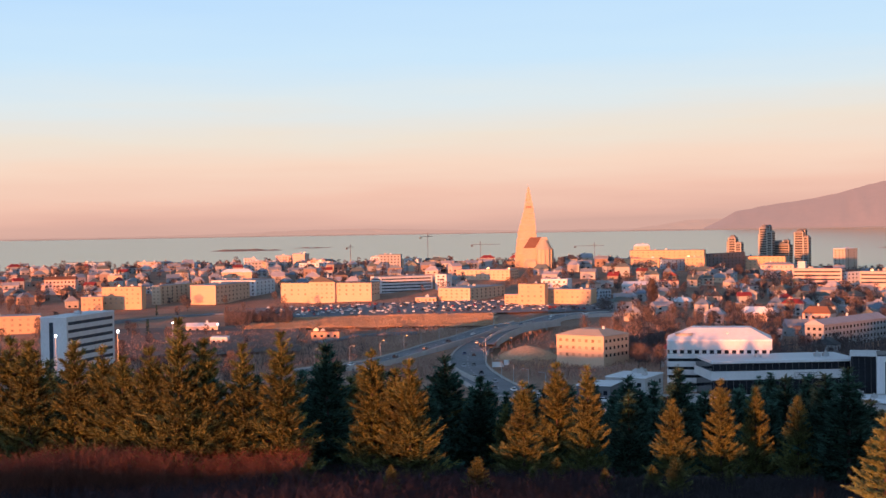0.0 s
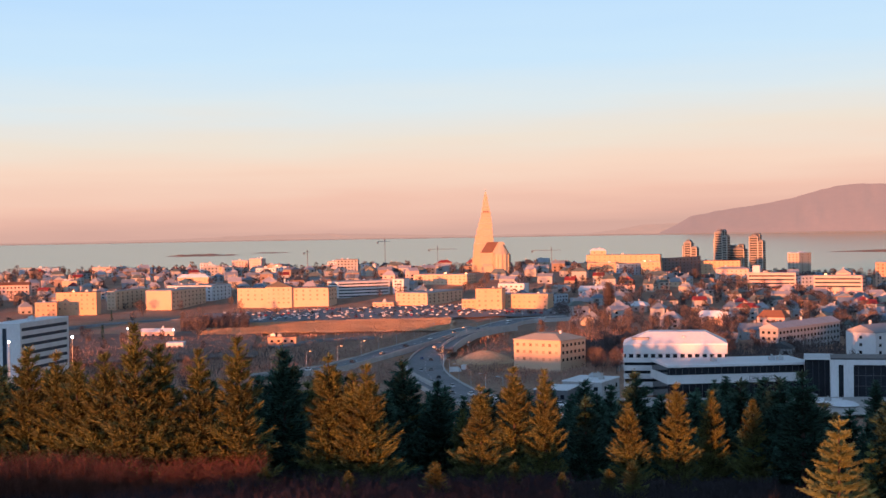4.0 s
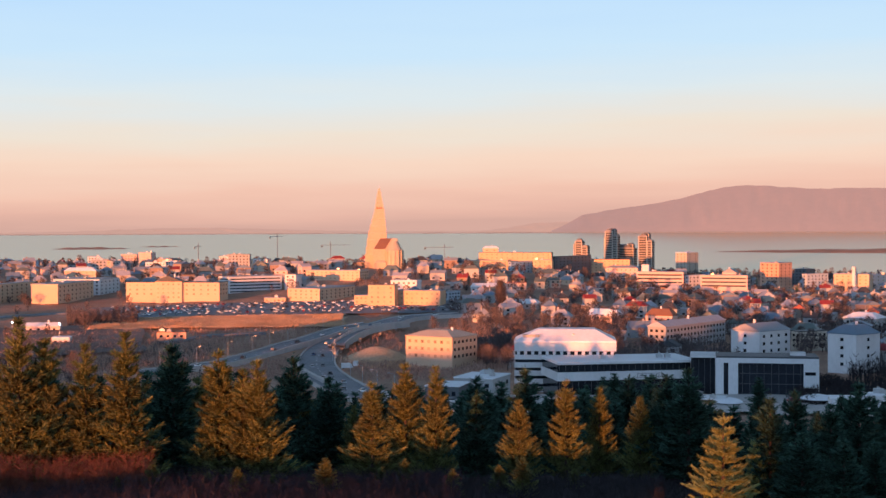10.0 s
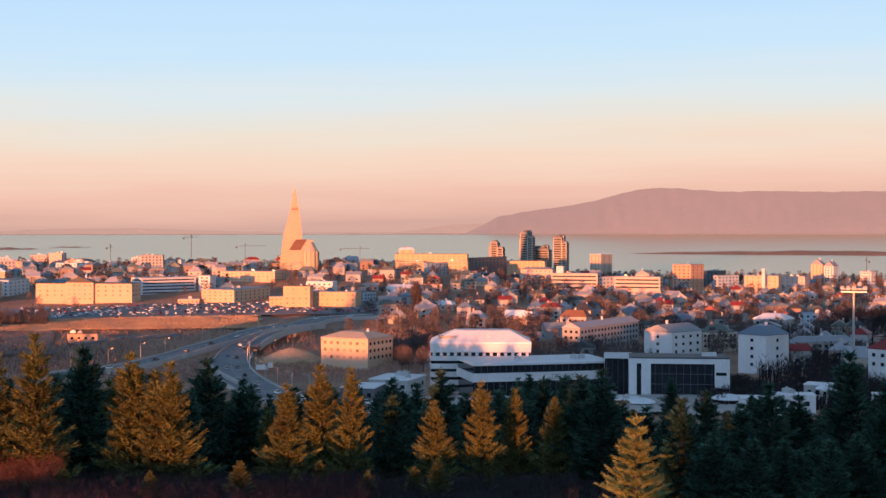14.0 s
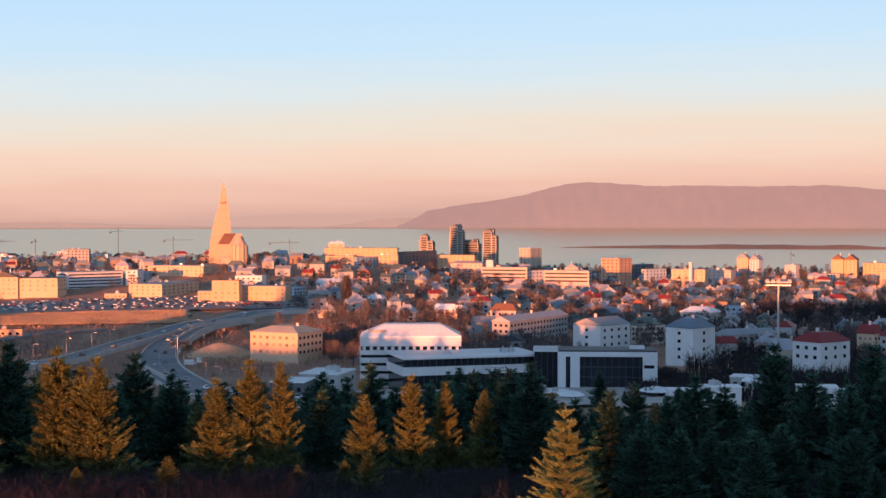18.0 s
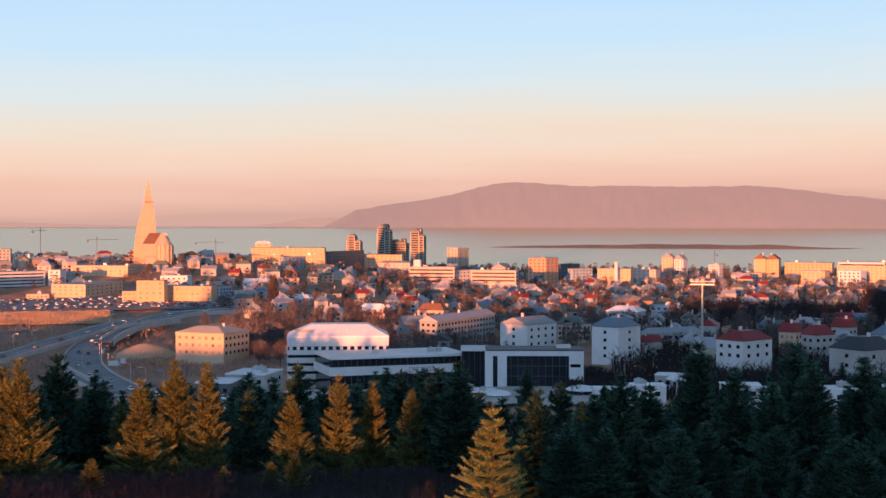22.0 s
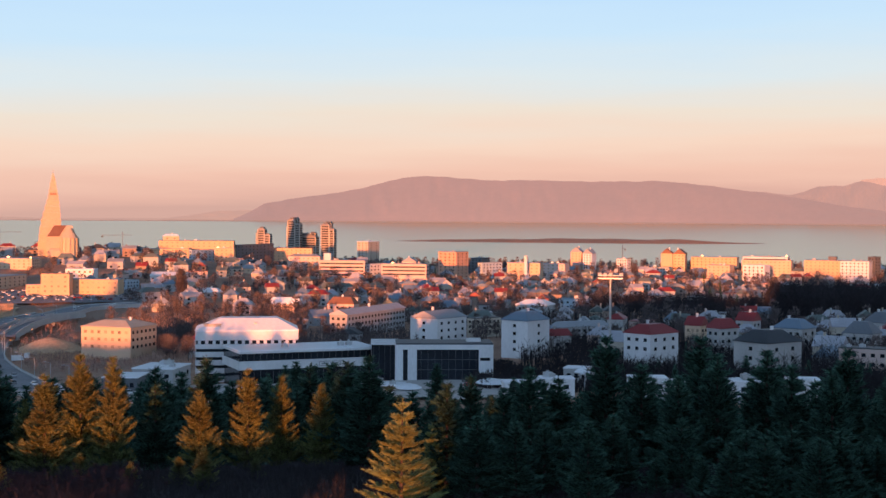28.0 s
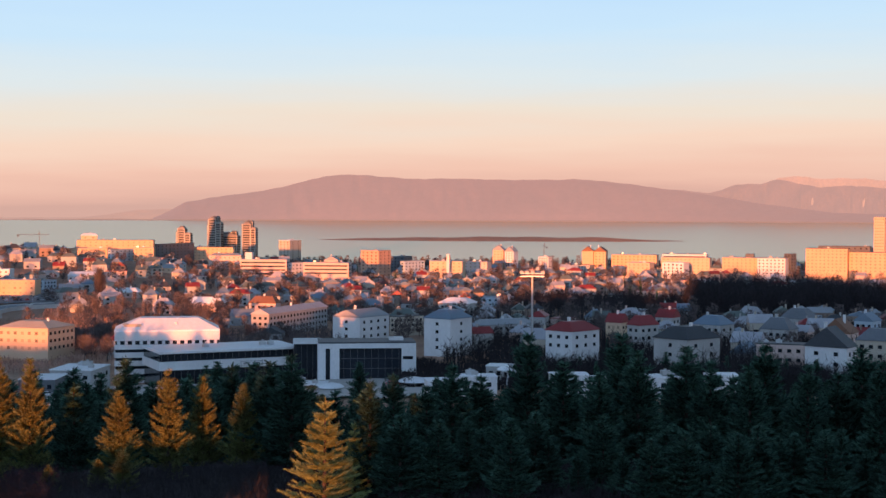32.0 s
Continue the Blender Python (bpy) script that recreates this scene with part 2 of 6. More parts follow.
# pink sunlight on the far snow is put in as emission
GLOWING_SNOW = material("glowing_sunlit_snow", (0.10, 0.09, 0.09), 0.9, second=(0.05, 0.045, 0.05), scale=0.05, space="World", emit=(0.58, 0.33, 0.26, 1.0))
HAZE_SHORE = material("hazed_shore", (0.03, 0.02, 0.018), 0.95, scale=0.02, space="World", emit=(0.42, 0.25, 0.21, 1.0))
HAZE_ISLE = material("hazed_isle_grass", (0.17, 0.10, 0.075), 0.95, second=(0.09, 0.055, 0.045), scale=0.02, space="World", emit=(0.40, 0.22, 0.18, 0.26))

# ---- helpers of this scene ----
def mesh_of(name, verts, faces, mat, smooth=False):
    me = bpy.data.meshes.new(name)
    me.from_pydata([tuple(v) for v in verts], [], faces)
    me.materials.append(mat)
    if smooth:
        me.polygons.foreach_set("use_smooth", [True] * len(me.polygons))
    me.update()
    return me

def child(name, me, parent, loc=(0, 0, 0), rz=0.0, label=""):
    ob = new(name, me)
    ob.parent = parent
    ob.matrix_local = pose(*loc, 0, 0, rz)
    if label:
        tagged(ob, label)
    return ob

def thing(name, label, category, m, group="", kind=""):
    ob = new(name)
    ob.empty_display_size = 0.5
    ob.matrix_world = m
    return tagged(ob, label, category, group, kind)

class Build:
    """Gathers boxes, prisms and sheets for one mesh."""
    def __init__(self):
        self.v, self.f = [], []
    def add(self, verts, faces):
        n = len(self.v)
        self.v += [tuple(p) for p in verts]
        self.f += [tuple(i + n for i in f) for f in faces]
        return self
    def box(self, x0, x1, y0, y1, z0, z1):
        return self.add([(x0, y0, z0), (x1, y0, z0), (x1, y1, z0), (x0, y1, z0), (x0, y0, z1), (x1, y0, z1), (x1, y1, z1), (x0, y1, z1)],
                        [(3, 2, 1, 0), (4, 5, 6, 7), (0, 1, 5, 4), (1, 2, 6, 5), (2, 3, 7, 6), (3, 0, 4, 7)])
    def prism(self, ring, z0, z1, top=None):
        n = len(ring)
        top = top or ring
        return self.add([(x, y, z0) for x, y in ring] + [(x, y, z1) for x, y in top],
                        [tuple(range(n - 1, -1, -1)), tuple(range(n, 2 * n))] + [(i, (i + 1) % n, n + (i + 1) % n, n + i) for i in range(n)])
    def gable(self, w, d, z0, rise, over=0.4, along="x", thick=0.25):
        """A pitched roof slab with its gable triangles; the ridge runs along x or y."""
        a, b = (w / 2 + over, d / 2 + over) if along == "x" else (d / 2 + over, w / 2 + over)
        pts = [(-a, -b, z0), (a, -b, z0), (a, b, z0), (-a, b, z0), (-a, 0, z0 + rise), (a, 0, z0 + rise)]
        pts += [(x, y, z - thick) for x, y, z in pts[:4]]
        if along == "y":
            pts = [(-y, x, z) for x, y, z in pts]
        return self.add(pts, [(0, 1, 5, 4), (2, 3, 4, 5), (1, 2, 5), (3, 0, 4), (6, 7, 1, 0), (7, 8, 2, 1), (8, 9, 3, 2), (9, 6, 0, 3), (9, 8, 7, 6)])
    def hip(self, w, d, z0, rise, over=0.4, flat=0.35):
        a, b = w / 2 + over, d / 2 + over
        k = min(a, b) * (1 - flat)
        return self.prism([(-a, -b), (a, -b), (a, b), (-a, b)], z0 - 0.25, z0).prism([(-a, -b), (a, -b), (a, b), (-a, b)], z0, z0 + rise, [(-a + k, -b + k), (a - k, -b + k), (a - k, b - k), (-a + k, b - k)])
    def tube(self, p, q, r0, r1, n=6):
        p, q = Vector(p), Vector(q)
        ax = (q - p).normalized()
        u = ax.orthogonal().normalized()
        w = ax.cross(u)
        ring = lambda c, r: [tuple(c + (u * math.cos(6.28319 * i / n) + w * math.sin(6.28319 * i / n)) * r) for i in range(n)]
        return self.add(ring(p, r0) + ring(q, r1), [(i, (i + 1) % n, n + (i + 1) % n, n + i) for i in range(n)] + [tuple(range(n - 1, -1, -1)), tuple(range(n, 2 * n))])
    def mesh(self, name, mat, smooth=False):
        return mesh_of(name, self.v, self.f, mat, smooth)

def polar(az, dist):
    return dist * math.sin(radians(az)), dist * math.cos(radians(az))

# ---- lie of the land ----
GD = (0, 60, 100, 118, 150, 250, 400, 500, 650, 800, 950, 1100, 1300, 1500, 1750, 2000, 2150, 2260)
GL = (61, 61, 60, 58, 52, 38, 26, 20, 16, 15, 16, 20, 26, 32, 33, 18, 1.5, -6)
GC = (61, 61, 60, 58, 52, 37, 24, 18, 12, 13, 17, 24, 39, 37, 20, 8, 1.5, -6)
GR = (61, 61, 60, 58, 52, 38, 26, 20, 17, 16, 15, 13, 12, 12, 11, 6, 1.5, -6)
def ground_z(az, dist):
    l, c, r = (float(np.interp(dist, GD, g)) for g in (GL, GC, GR))
    if az < 4:
        k = min(max((az + 8) / 12, 0), 1)
        k = k * k * (3 - 2 * k)
        return l + (c - l) * k
    k = min(max((az - 4) / 18, 0), 1)
    k = k * k * (3 - 2 * k)
    return c + (r - c) * k

def height_at(x, y):
    return ground_z(math.degrees(math.atan2(x, y)), math.hypot(x, y))

def build_ground():
    dists = [float(d) for d in np.concatenate([np.linspace(0.5, 90, 8), np.linspace(96, 200, 18), np.linspace(220, 2260, 120)])]
    azs = list(np.linspace(-180, -60, 13)) + list(np.linspace(-50, 70, 141)) + list(np.linspace(80, 170, 10))
    verts, faces = [], []
    for d in dists:
        for a in azs:
            x, y = polar(a, d)
            z = ground_z(a, d) + (noise.noise(Vector((x * 0.02, y * 0.02, 0))) * 1.0 + noise.noise(Vector((x * 0.09, y * 0.09, 3))) * 0.25) * min(d / 100, 1)
            verts.append((x, y, z))
    n = len(azs)
    for i in range(len(dists) - 1):
        for j in range(n):
            faces.append((i * n + j, i * n + (j + 1) % n, (i + 1) * n + (j + 1) % n, (i + 1) * n + j)[::-1])
    me = mesh_of("ground", verts, faces, GROUND, True)
    # the near slope's shade under the spruces, put into the ground colour
    me.materials.append(SHADE_GROUND)
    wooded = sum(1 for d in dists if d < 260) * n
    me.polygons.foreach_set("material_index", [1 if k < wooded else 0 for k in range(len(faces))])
    me.update()
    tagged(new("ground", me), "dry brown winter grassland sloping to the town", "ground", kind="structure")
build_ground()

def sea_z(d):
    return EYE - 13.5 * d / 2400 if d > 4560 else 54.4 * max(0, (d - 2300) / 2260) ** 1.15

def build_sea():
    dists = [2000, 2300] + list(np.linspace(2350, 4560, 40)) + [4900]
    azs = list(np.linspace(-180, 175, 72))
    verts = [(*polar(a, d), sea_z(d)) for d in dists for a in azs]
    n = len(azs)
    faces = [(i * n + j, (i + 1) * n + j, (i + 1) * n + (j + 1) % n, i * n + (j + 1) % n)[::-1] for i in range(len(dists) - 1) for j in range(n)]
    tagged(new("water", mesh_of("water", verts, faces, SEA, True)), "calm pale sea bay reaching the far shore", "sea", kind="structure")
build_sea()

def range_of_hills(name, label, mat, a0, a1, crest, d_foot, d_crest, rough, seed, steps=220):
    """A hill chain with gullies; crest(az) gives the height over eye level at the crest's distance."""
    rows, verts, faces = 14, [], []
    for i in range(steps + 1):
        a = a0 + (a1 - a0) * i / steps
        top = EYE + (crest(a) + rough * (noise.noise(Vector((a * 1.6, seed, 0))) * 2.2 + noise.noise(Vector((a * 6, seed, 0))))) * d_crest / 2400
        for j in range(rows + 1):
            v = j / rows
            d = d_foot + (d_crest - d_foot) * v
            base = EYE - 13.5 * d / 2400
            gully = noise.noise(Vector((a * 2.6, v * 1.5, seed))) + 0.6 * noise.noise(Vector((a * 7, v * 2, seed)))
            z = base + (top - base) * min(1, v ** 0.8 + 0.06 * gully * math.sin(math.pi * v))
            verts.append((*polar(a, d + 40 * gully * math.sin(math.pi * v)), z if j < rows else top))
        verts += [verts[-1], (*polar(a, d_crest + 20), 30)]
    m = rows + 3
    for i in range(steps):
        for j in (*range(rows), rows + 1):
            faces.append((i * m + j, (i + 1) * m + j, (i + 1) * m + j + 1, i * m + j + 1))
    return tagged(new(name, mesh_of(name, verts, faces, mat, True)), label, "mountain", kind="structure")

def main_crest(a):
    return float(np.interp(a, (10.9, 11.6, 12.2, 13.2, 14.8, 16.2, 17.2, 18.0, 18.7, 19.8, 21.5, 23.5, 25.2, 27, 28.7, 30.2, 31.8, 33.1, 34.1, 36, 39, 46),
                              (-10, 4, 18, 26, 35, 45, 57, 65, 68, 67, 61, 62, 60, 60, 61, 56, 47, 40, 34, 20, 4, -4)))
def right_crest(a):
    return float(np.interp(a, (28, 30, 31.6, 33.1, 34.05, 34.6, 35.2, 36.2, 36.8, 37.4, 38.5, 39.5, 41, 44, 48), (-13, 20, 44, 42, 37, 43, 53, 53, 61, 56, 47, 50, 46, 44, 40)))
def faint_crest(a):
    return float(np.interp(a, (-24, -14, -9, -6, -3, 0, 3, 8, 9, 10, 11, 12, 14), (-10, -10, -8, -3, -2, -6, -9, -9, -4, 3, 6, 6, 0)))
range_of_hills("backdrop_mountain", "broad flat-topped mountain with pink evening haze in its colour", HAZE_HILL, 10.9, 46, main_crest, 4600, 4800, 0.6, 2.0)
range_of_hills("backdrop_peaks", "distant snow-streaked mountain chain with haze in its colour", HAZE_SNOW, 28, 48, right_crest, 4820, 4880, 0.9, 7.0)
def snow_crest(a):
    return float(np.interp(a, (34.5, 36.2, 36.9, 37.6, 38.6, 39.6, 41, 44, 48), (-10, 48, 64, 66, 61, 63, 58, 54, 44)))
range_of_hills("backdrop_snow_peaks", "far snow peaks with pink sunlight put into their colour", GLOWING_SNOW, 34.5, 48, snow_crest, 4884, 4896, 1.0, 15.0, 120)
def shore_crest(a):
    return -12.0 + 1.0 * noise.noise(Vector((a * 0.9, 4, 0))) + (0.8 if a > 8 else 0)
range_of_hills("backdrop_shore", "thin dark strip of far shore at the water's edge", HAZE_SHORE, -40, 46, shore_crest, 4568, 4590, 0.15, 17.0)
range_of_hills("backdrop_headland", "faint low hills beyond the bay", HAZE_HILLFAR, -40, 14, faint_crest, 4830, 4890, 0.5, 11.0)

def island(label, az0, az1, dist, high, wide, seed):
    verts, faces, n, m = [], [], 80, 10
    for i in range(n + 1):
        a = az0 + (az1 - az0) * i / n
        s = max(math.sin(math.pi * i / n), 0) ** 0.6
        for j in range(m + 1):
            v = j / m * 2 - 1
            h = high * s * (1 - v * v) * (0.75 + 0.5 * noise.noise(Vector((i * 0.09, v, seed)))) 
            d = dist + v * wide * s
            verts.append((*polar(a, d), sea_z(d) + h - 0.6))
    for i in range(n):
        for j in range(m):
            k = i * (m + 1) + j
            faces.append((k, k + m + 1, k + m + 2, k + 1)[::-1])
    tagged(new("island", mesh_of("island", verts, faces, HAZE_ISLE, True)), label, "island", kind="structure")
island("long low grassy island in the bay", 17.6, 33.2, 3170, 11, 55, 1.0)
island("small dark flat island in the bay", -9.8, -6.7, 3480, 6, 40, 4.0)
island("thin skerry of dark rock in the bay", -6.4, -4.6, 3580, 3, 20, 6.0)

# ---- large buildings ----
TAKEN = []
PANES = {}
def pane_mesh(w, h, mat=None):
    """A window pane with a sill, lying in the xz plane and facing -y."""
    mat = mat or GLASS
    key = (round(w, 1), round(h, 1), mat.name)
    if key not in PANES:
        b = Build().box(-w / 2, w / 2, -0.04, 0.02, -h / 2, h / 2).box(-w / 2 - 0.1, w / 2 + 0.1, -0.14, 0.02, -h / 2 - 0.12, -h / 2)
        PANES[key] = b.mesh("window", mat)
    return PANES[key]

def window_row(parent, y_face, x0, x1, n, zc, w, h, rz, mat=None):
    """n windows along one face; rz turns the face about the thing's middle."""
    turn = Matrix.Rotation(radians(rz), 4, "Z")
    for i in range(n):
        x = x0 + (x1 - x0) * (i + 0.5) / n
        ob = new("window", pane_mesh(w, h, mat))
        ob.parent = parent
        ob.matrix_local = turn @ Matrix.Translation((x, y_face, zc))

def block(name, label, cat, place, rz, w, d, ztop, floors, bays, side_bays, wall, roof, style="win", rtype="flat", rise=0.0, group=""):
    """A building: walls down into the ground, windows floor by floor, a roof and its edge."""
    x, y = place
    base = min(height_at(x, y), ztop - 4.0) - 1.0
    h = ztop - base
    t = thing(name, label, cat, pose(x, y, base, 0, 0, rz), group)
    TAKEN.append((x, y, 0.5 * math.hypot(w, d) + 4))
    storey = min(3.4, max(2.6, (h - 1) / max(floors, 1)))
    if style in ("band", "band_gable"):
        shell = Build()
        z = h
        cuts = []
        for k in range(floors):
            lo = z - storey
            if lo < 0.3:
                break
            child("spandrel", Build().box(-w / 2, w / 2, -d / 2, d / 2, z - storey * 0.58, z).mesh("spandrel", wall), t)
            cuts.append((lo, z - storey * 0.58))
            z = lo
        shell.box(-w / 2, w / 2, -d / 2, d / 2, 0, z)
        for sx in (-1, 1):
            for sy in (-1, 1):
                px, py = sx * (w / 2 - 0.6), sy * (d / 2 - 0.6)
                child("corner_post", Build().box(px - 0.595, px + 0.595, py - 0.595, py + 0.595, z, h - 0.01).mesh("corner_post", wall), t)
        child("wall", shell.mesh("wall", wall), t)
        if style == "band_gable":
            child("gable_wall", Build().box(-w / 2, w / 2, -d / 2 - 0.05, -d / 2 + 0.28, 0, h).mesh("gable_wall", wall), t)
            child("stair_window", Build().box(-w / 6, w / 6 - 2.2, -d / 2 - 0.09, -d / 2, 2, h - 2).mesh("stair_window", BLUEGLASS), t)
        for lo, hi in cuts:
            child("window", Build().box(-w / 2 + 0.3, w / 2 - 0.3, -d / 2 + 0.3, d / 2 - 0.3, lo, hi).mesh("window", BLUEGLASS), t)
    else:
        child("wall", Build().box(-w / 2, w / 2, -d / 2, d / 2, 0, h).mesh("wall", wall), t)
        far = math.hypot(x, y) > 1330
        rows = Build()
        for k in range(floors):
            zc = h - 0.75 - storey * (k + 0.5) + 0.3
            if zc < 1.2:
                break
            hh = min(1.25, storey * 0.42)
            if far:
                for n, y_face, half, side in ((bays, -d / 2, w / 2, False), (side_bays, w / 2, d / 2, True)):
                    for i in range(n):
                        c, ww = -half + 0.5 + (2 * half - 1) * (i + 0.5) / n, min(1.5, 0.9 * half / n) / 2
                        if side:
                            rows.box(y_face - 0.02, y_face + 0.04, c - ww, c + ww, zc - hh / 2, zc + hh / 2)
                        else:
                            rows.box(c - ww, c + ww, y_face - 0.04, y_face + 0.02, zc - hh / 2, zc + hh / 2)
                continue
            if bays:
                window_row(t, -d / 2, -w / 2 + 0.5, w / 2 - 0.5, bays, zc, min(1.5, 0.45 * w / bays), hh, 0, SUN_PANE if wall in (CREAM, YELLOW) else None)
            if side_bays:
                window_row(t, -w / 2, -d / 2 + 0.5, d / 2 - 0.5, side_bays, zc, min(1.5, 0.45 * d / side_bays), hh, 90)
        if far and rows.v:
            tagged(child("glazing", rows.mesh("glazing", SUN_PANE if wall in (CREAM, YELLOW, PINK) else GLASS), t), kind="stuff")
    r = Build()
    if rtype == "flat":
        r.box(-w / 2 - 0.15, w / 2 + 0.15, -d / 2 - 0.15, d / 2 + 0.15, h, h + 0.35)
    elif rtype == "hip":
        r.hip(w, d, h + 0.25, rise)
    elif rtype == "gable":
        r.gable(w, d, h + 0.25, rise, along="x")
    else:
        r.gable(w, d, h + 0.25, rise, along="y")
    roof_ob = child("roof", r.mesh("roof", roof), t)
    rng = random.Random(int(x * 7 + y * 13))
    if rtype == "flat" and w > 12:
        for _ in range(rng.choice((1, 2, 2, 3))):
            px, py, s = rng.uniform(-w / 2 + 2, w / 2 - 2), rng.uniform(-d / 4, d / 4), rng.uniform(0.8, 1.6)
            child("roof_vent", Build().box(px - s, px + s, py - s * 0.7, py + s * 0.7, h + 0.35, h + 0.35 + s).box(px - s * 0.3, px + s * 0.3, py - 0.2, py + 0.2, h + 0.35 + s, h + 0.8 + s).mesh("roof_vent", rng.choice((METAL, WHITE, GREY))), roof_ob)
    elif rtype != "flat":
        px = rng.uniform(-w / 4, w / 4)
        child("chimney", Build().box(px - 0.5, px + 0.5, -0.4, 0.4, h, h + rise + 1.4).box(px - 0.6, px + 0.6, -0.5, 0.5, h + rise + 1.4, h + rise + 1.6).mesh("chimney", WHITE), roof_ob)
    return t

block("office_building", "low ochre office lit by the evening sun", "office building", (-280.8, 864.8), 16.6, 44.8, 18.0, 27.1, 3, 9, 0, YELLOW, R_GREY, "win", "flat", 0)
block("office_building", "white office slab with ribbon windows in shade", "office building", (-162.3, 601.2), -12.4, 12.3, 44.9, 43.4, 6, 1, 0, WHITE, R_WHITE, "band_gable", "flat", 0)
block("hospital_building", "lower ochre wing of a hospital building", "hospital building", (-268.5, 1036.0), 9.1, 15.8, 15.0, 30.3, 3, 4, 0, YELLOW, R_GREY, "win", "flat", 0)
block("hospital_building", "ochre hospital building with dark roof edge", "hospital building", (-248.6, 1053.3), -7.4, 32.0, 10.0, 36.9, 4, 7, 0, YELLOW, R_DARK, "win", "flat", 0)
block("hospital_building", "tall ochre hospital wing with grey shaded side", "hospital building", (-223.2, 1116.5), -18.1, 7.7, 54.0, 35.5, 5, 2, 7, CREAM, R_GREY, "win", "flat", 0)
block("hospital_building", "cream hospital annex with blank lit front", "hospital building", (-184.5, 1120.4), -14.5, 22.5, 70.0, 35.4, 4, 0, 9, CREAM, R_GREY, "win", "flat", 0)
block("hospital_building", "long white hospital block above the annex", "hospital building", (-176.5, 1193.8), -18.1, 42.7, 38.6, 35.7, 4, 10, 5, WHITE, R_GREY, "win", "flat", 0)
block("hospital_building", "broad cream hospital main building with lit facade", "hospital building", (-91.9, 1098.9), -14.9, 77.0, 21.8, 35.9, 3, 13, 3, CREAM, R_DARK, "win", "flat", 0)
block("hospital_building", "cream gabled centre bay of the hospital", "hospital building", (-96.9, 1089.9), -13.4, 21.8, 7.0, 36.8, 4, 5, 0, CREAM, R_DARK, "win", "gable_y", 4.5)
block("hospital_building", "white hospital slab with long ribbon windows", "hospital building", (-35.9, 1159.1), -62.3, 20.2, 49.2, 38.1, 5, 1, 0, WHITE, R_GREY, "band", "flat", 0)
block("hospital_building", "white stair tower at the end of a slab", "hospital building", (0.2, 1158.3), -20.1, 10.2, 14.0, 39.2, 5, 2, 0, WHITE, R_GREY, "win", "flat", 0)
block("hospital_building", "cream teaching block with lit facade", "hospital building", (39.7, 1219.2), -22.8, 51.1, 23.3, 40.6, 4, 12, 4, CREAM, R_GREY, "win", "flat", 0)
block("hospital_building", "cream nursing building with grey shaded flank", "hospital building", (22.9, 1083.9), -31.0, 28.8, 57.2, 31.5, 4, 6, 8, CREAM, R_GREY, "win", "flat", 0)
block("hospital_building", "low lit annex beside the car park", "hospital building", (-13.6, 1066.6), -4.7, 16.4, 12.0, 24.4, 2, 5, 0, CREAM, R_GREY, "win", "flat", 0)
block("school_building", "tall ochre school building", "school building", (66.5, 1005.1), -19.3, 20.2, 9.6, 36.4, 4, 4, 0, YELLOW, R_DARK, "win", "flat", 0)
block("school_building", "long ochre school wing", "school building", (94.6, 1012.1), -21.2, 36.1, 16.0, 31.7, 3, 9, 0, YELLOW, R_GREY, "win", "flat", 0)
block("school_building", "small ochre school annex", "school building", (52.0, 1015.5), -13.2, 10.7, 12.0, 28.2, 3, 3, 0, YELLOW, R_GREY, "win", "flat", 0)
block("office_building", "white flat-roofed block behind the school", "office building", (91.3, 1095.8), -20.2, 22.0, 13.9, 35.9, 4, 5, 0, WHITE, R_WHITE, "win", "flat", 0)
# white wall in shade; the shade's pale blue is put into it
block("apartment_building", "pale grey block in shade beside the school", "apartment building", (123.4, 1061.1), -46.5, 8.0, 14.9, 28.5, 4, 2, 4, BLUE, R_GREY, "win", "flat", 0)
block("hall", "white hall with a long sheet roof", "hall", (160.9, 1120.9), -18.7, 23.2, 21.0, 28.9, 2, 6, 0, WHITE, R_WHITE, "win", "gable", 3)
block("school_building", "wide ochre school on the ridge", "school building", (200.4, 1396.0), -19.0, 45.9, 8.0, 43.8, 4, 10, 0, YELLOW, R_GREY, "win", "flat", 0)
block("school_building", "long ochre hall on the hilltop", "school building", (234.0, 1412.6), -18.9, 77.2, 12.0, 51.5, 3, 14, 0, YELLOW, R_DARK, "win", "flat", 0)
block("hall", "white dome-topped roof pavilion", "hall", (208.9, 1425.0), -8.7, 16.3, 8.0, 56.0, 2, 2, 0, CREAM, R_WHITE, "win", "hip", 2)
# the blue-grey of shade is put into this wall too
block("office_building", "blue-grey block in shade on the ridge", "office building", (232.0, 1366.0), -49.2, 3.1, 38.0, 43.3, 4, 1, 6, BLUE, R_GREY, "win", "flat", 0)
block("apartment_building", "small ochre block beside a dark office", "apartment building", (253.4, 1360.4), -20.9, 19.7, 9.9, 45.0, 4, 4, 0, YELLOW, R_GREY, "win", "flat", 0)
block("apartment_building", "long dark grey apartment block in shade", "apartment building", (297.6, 1435.0), -42.0, 6.0, 78.0, 47.1, 6, 1, 10, DARKGREY, R_DARK, "win", "flat", 0)
block("apartment_building", "ochre flat-roofed block behind the garden trees", "apartment building", (349.6, 1470.6), -22.2, 44.8, 16.9, 42.2, 4, 9, 0, YELLOW, R_BROWN, "win", "flat", 0)
block("apartment_building", "pinkish block with low roof among bare trees", "apartment building", (333.8, 1349.9), -24.5, 33.0, 15.5, 36.8, 3, 7, 0, PINK, R_GREY, "win", "hip", 2)
block("office_building", "pale pink bank tower near the shore", "office building", (531.6, 1790.5), -46.5, 17.2, 31.1, 42.6, 7, 3, 2, BEIGE, R_WHITE, "win", "flat", 0)
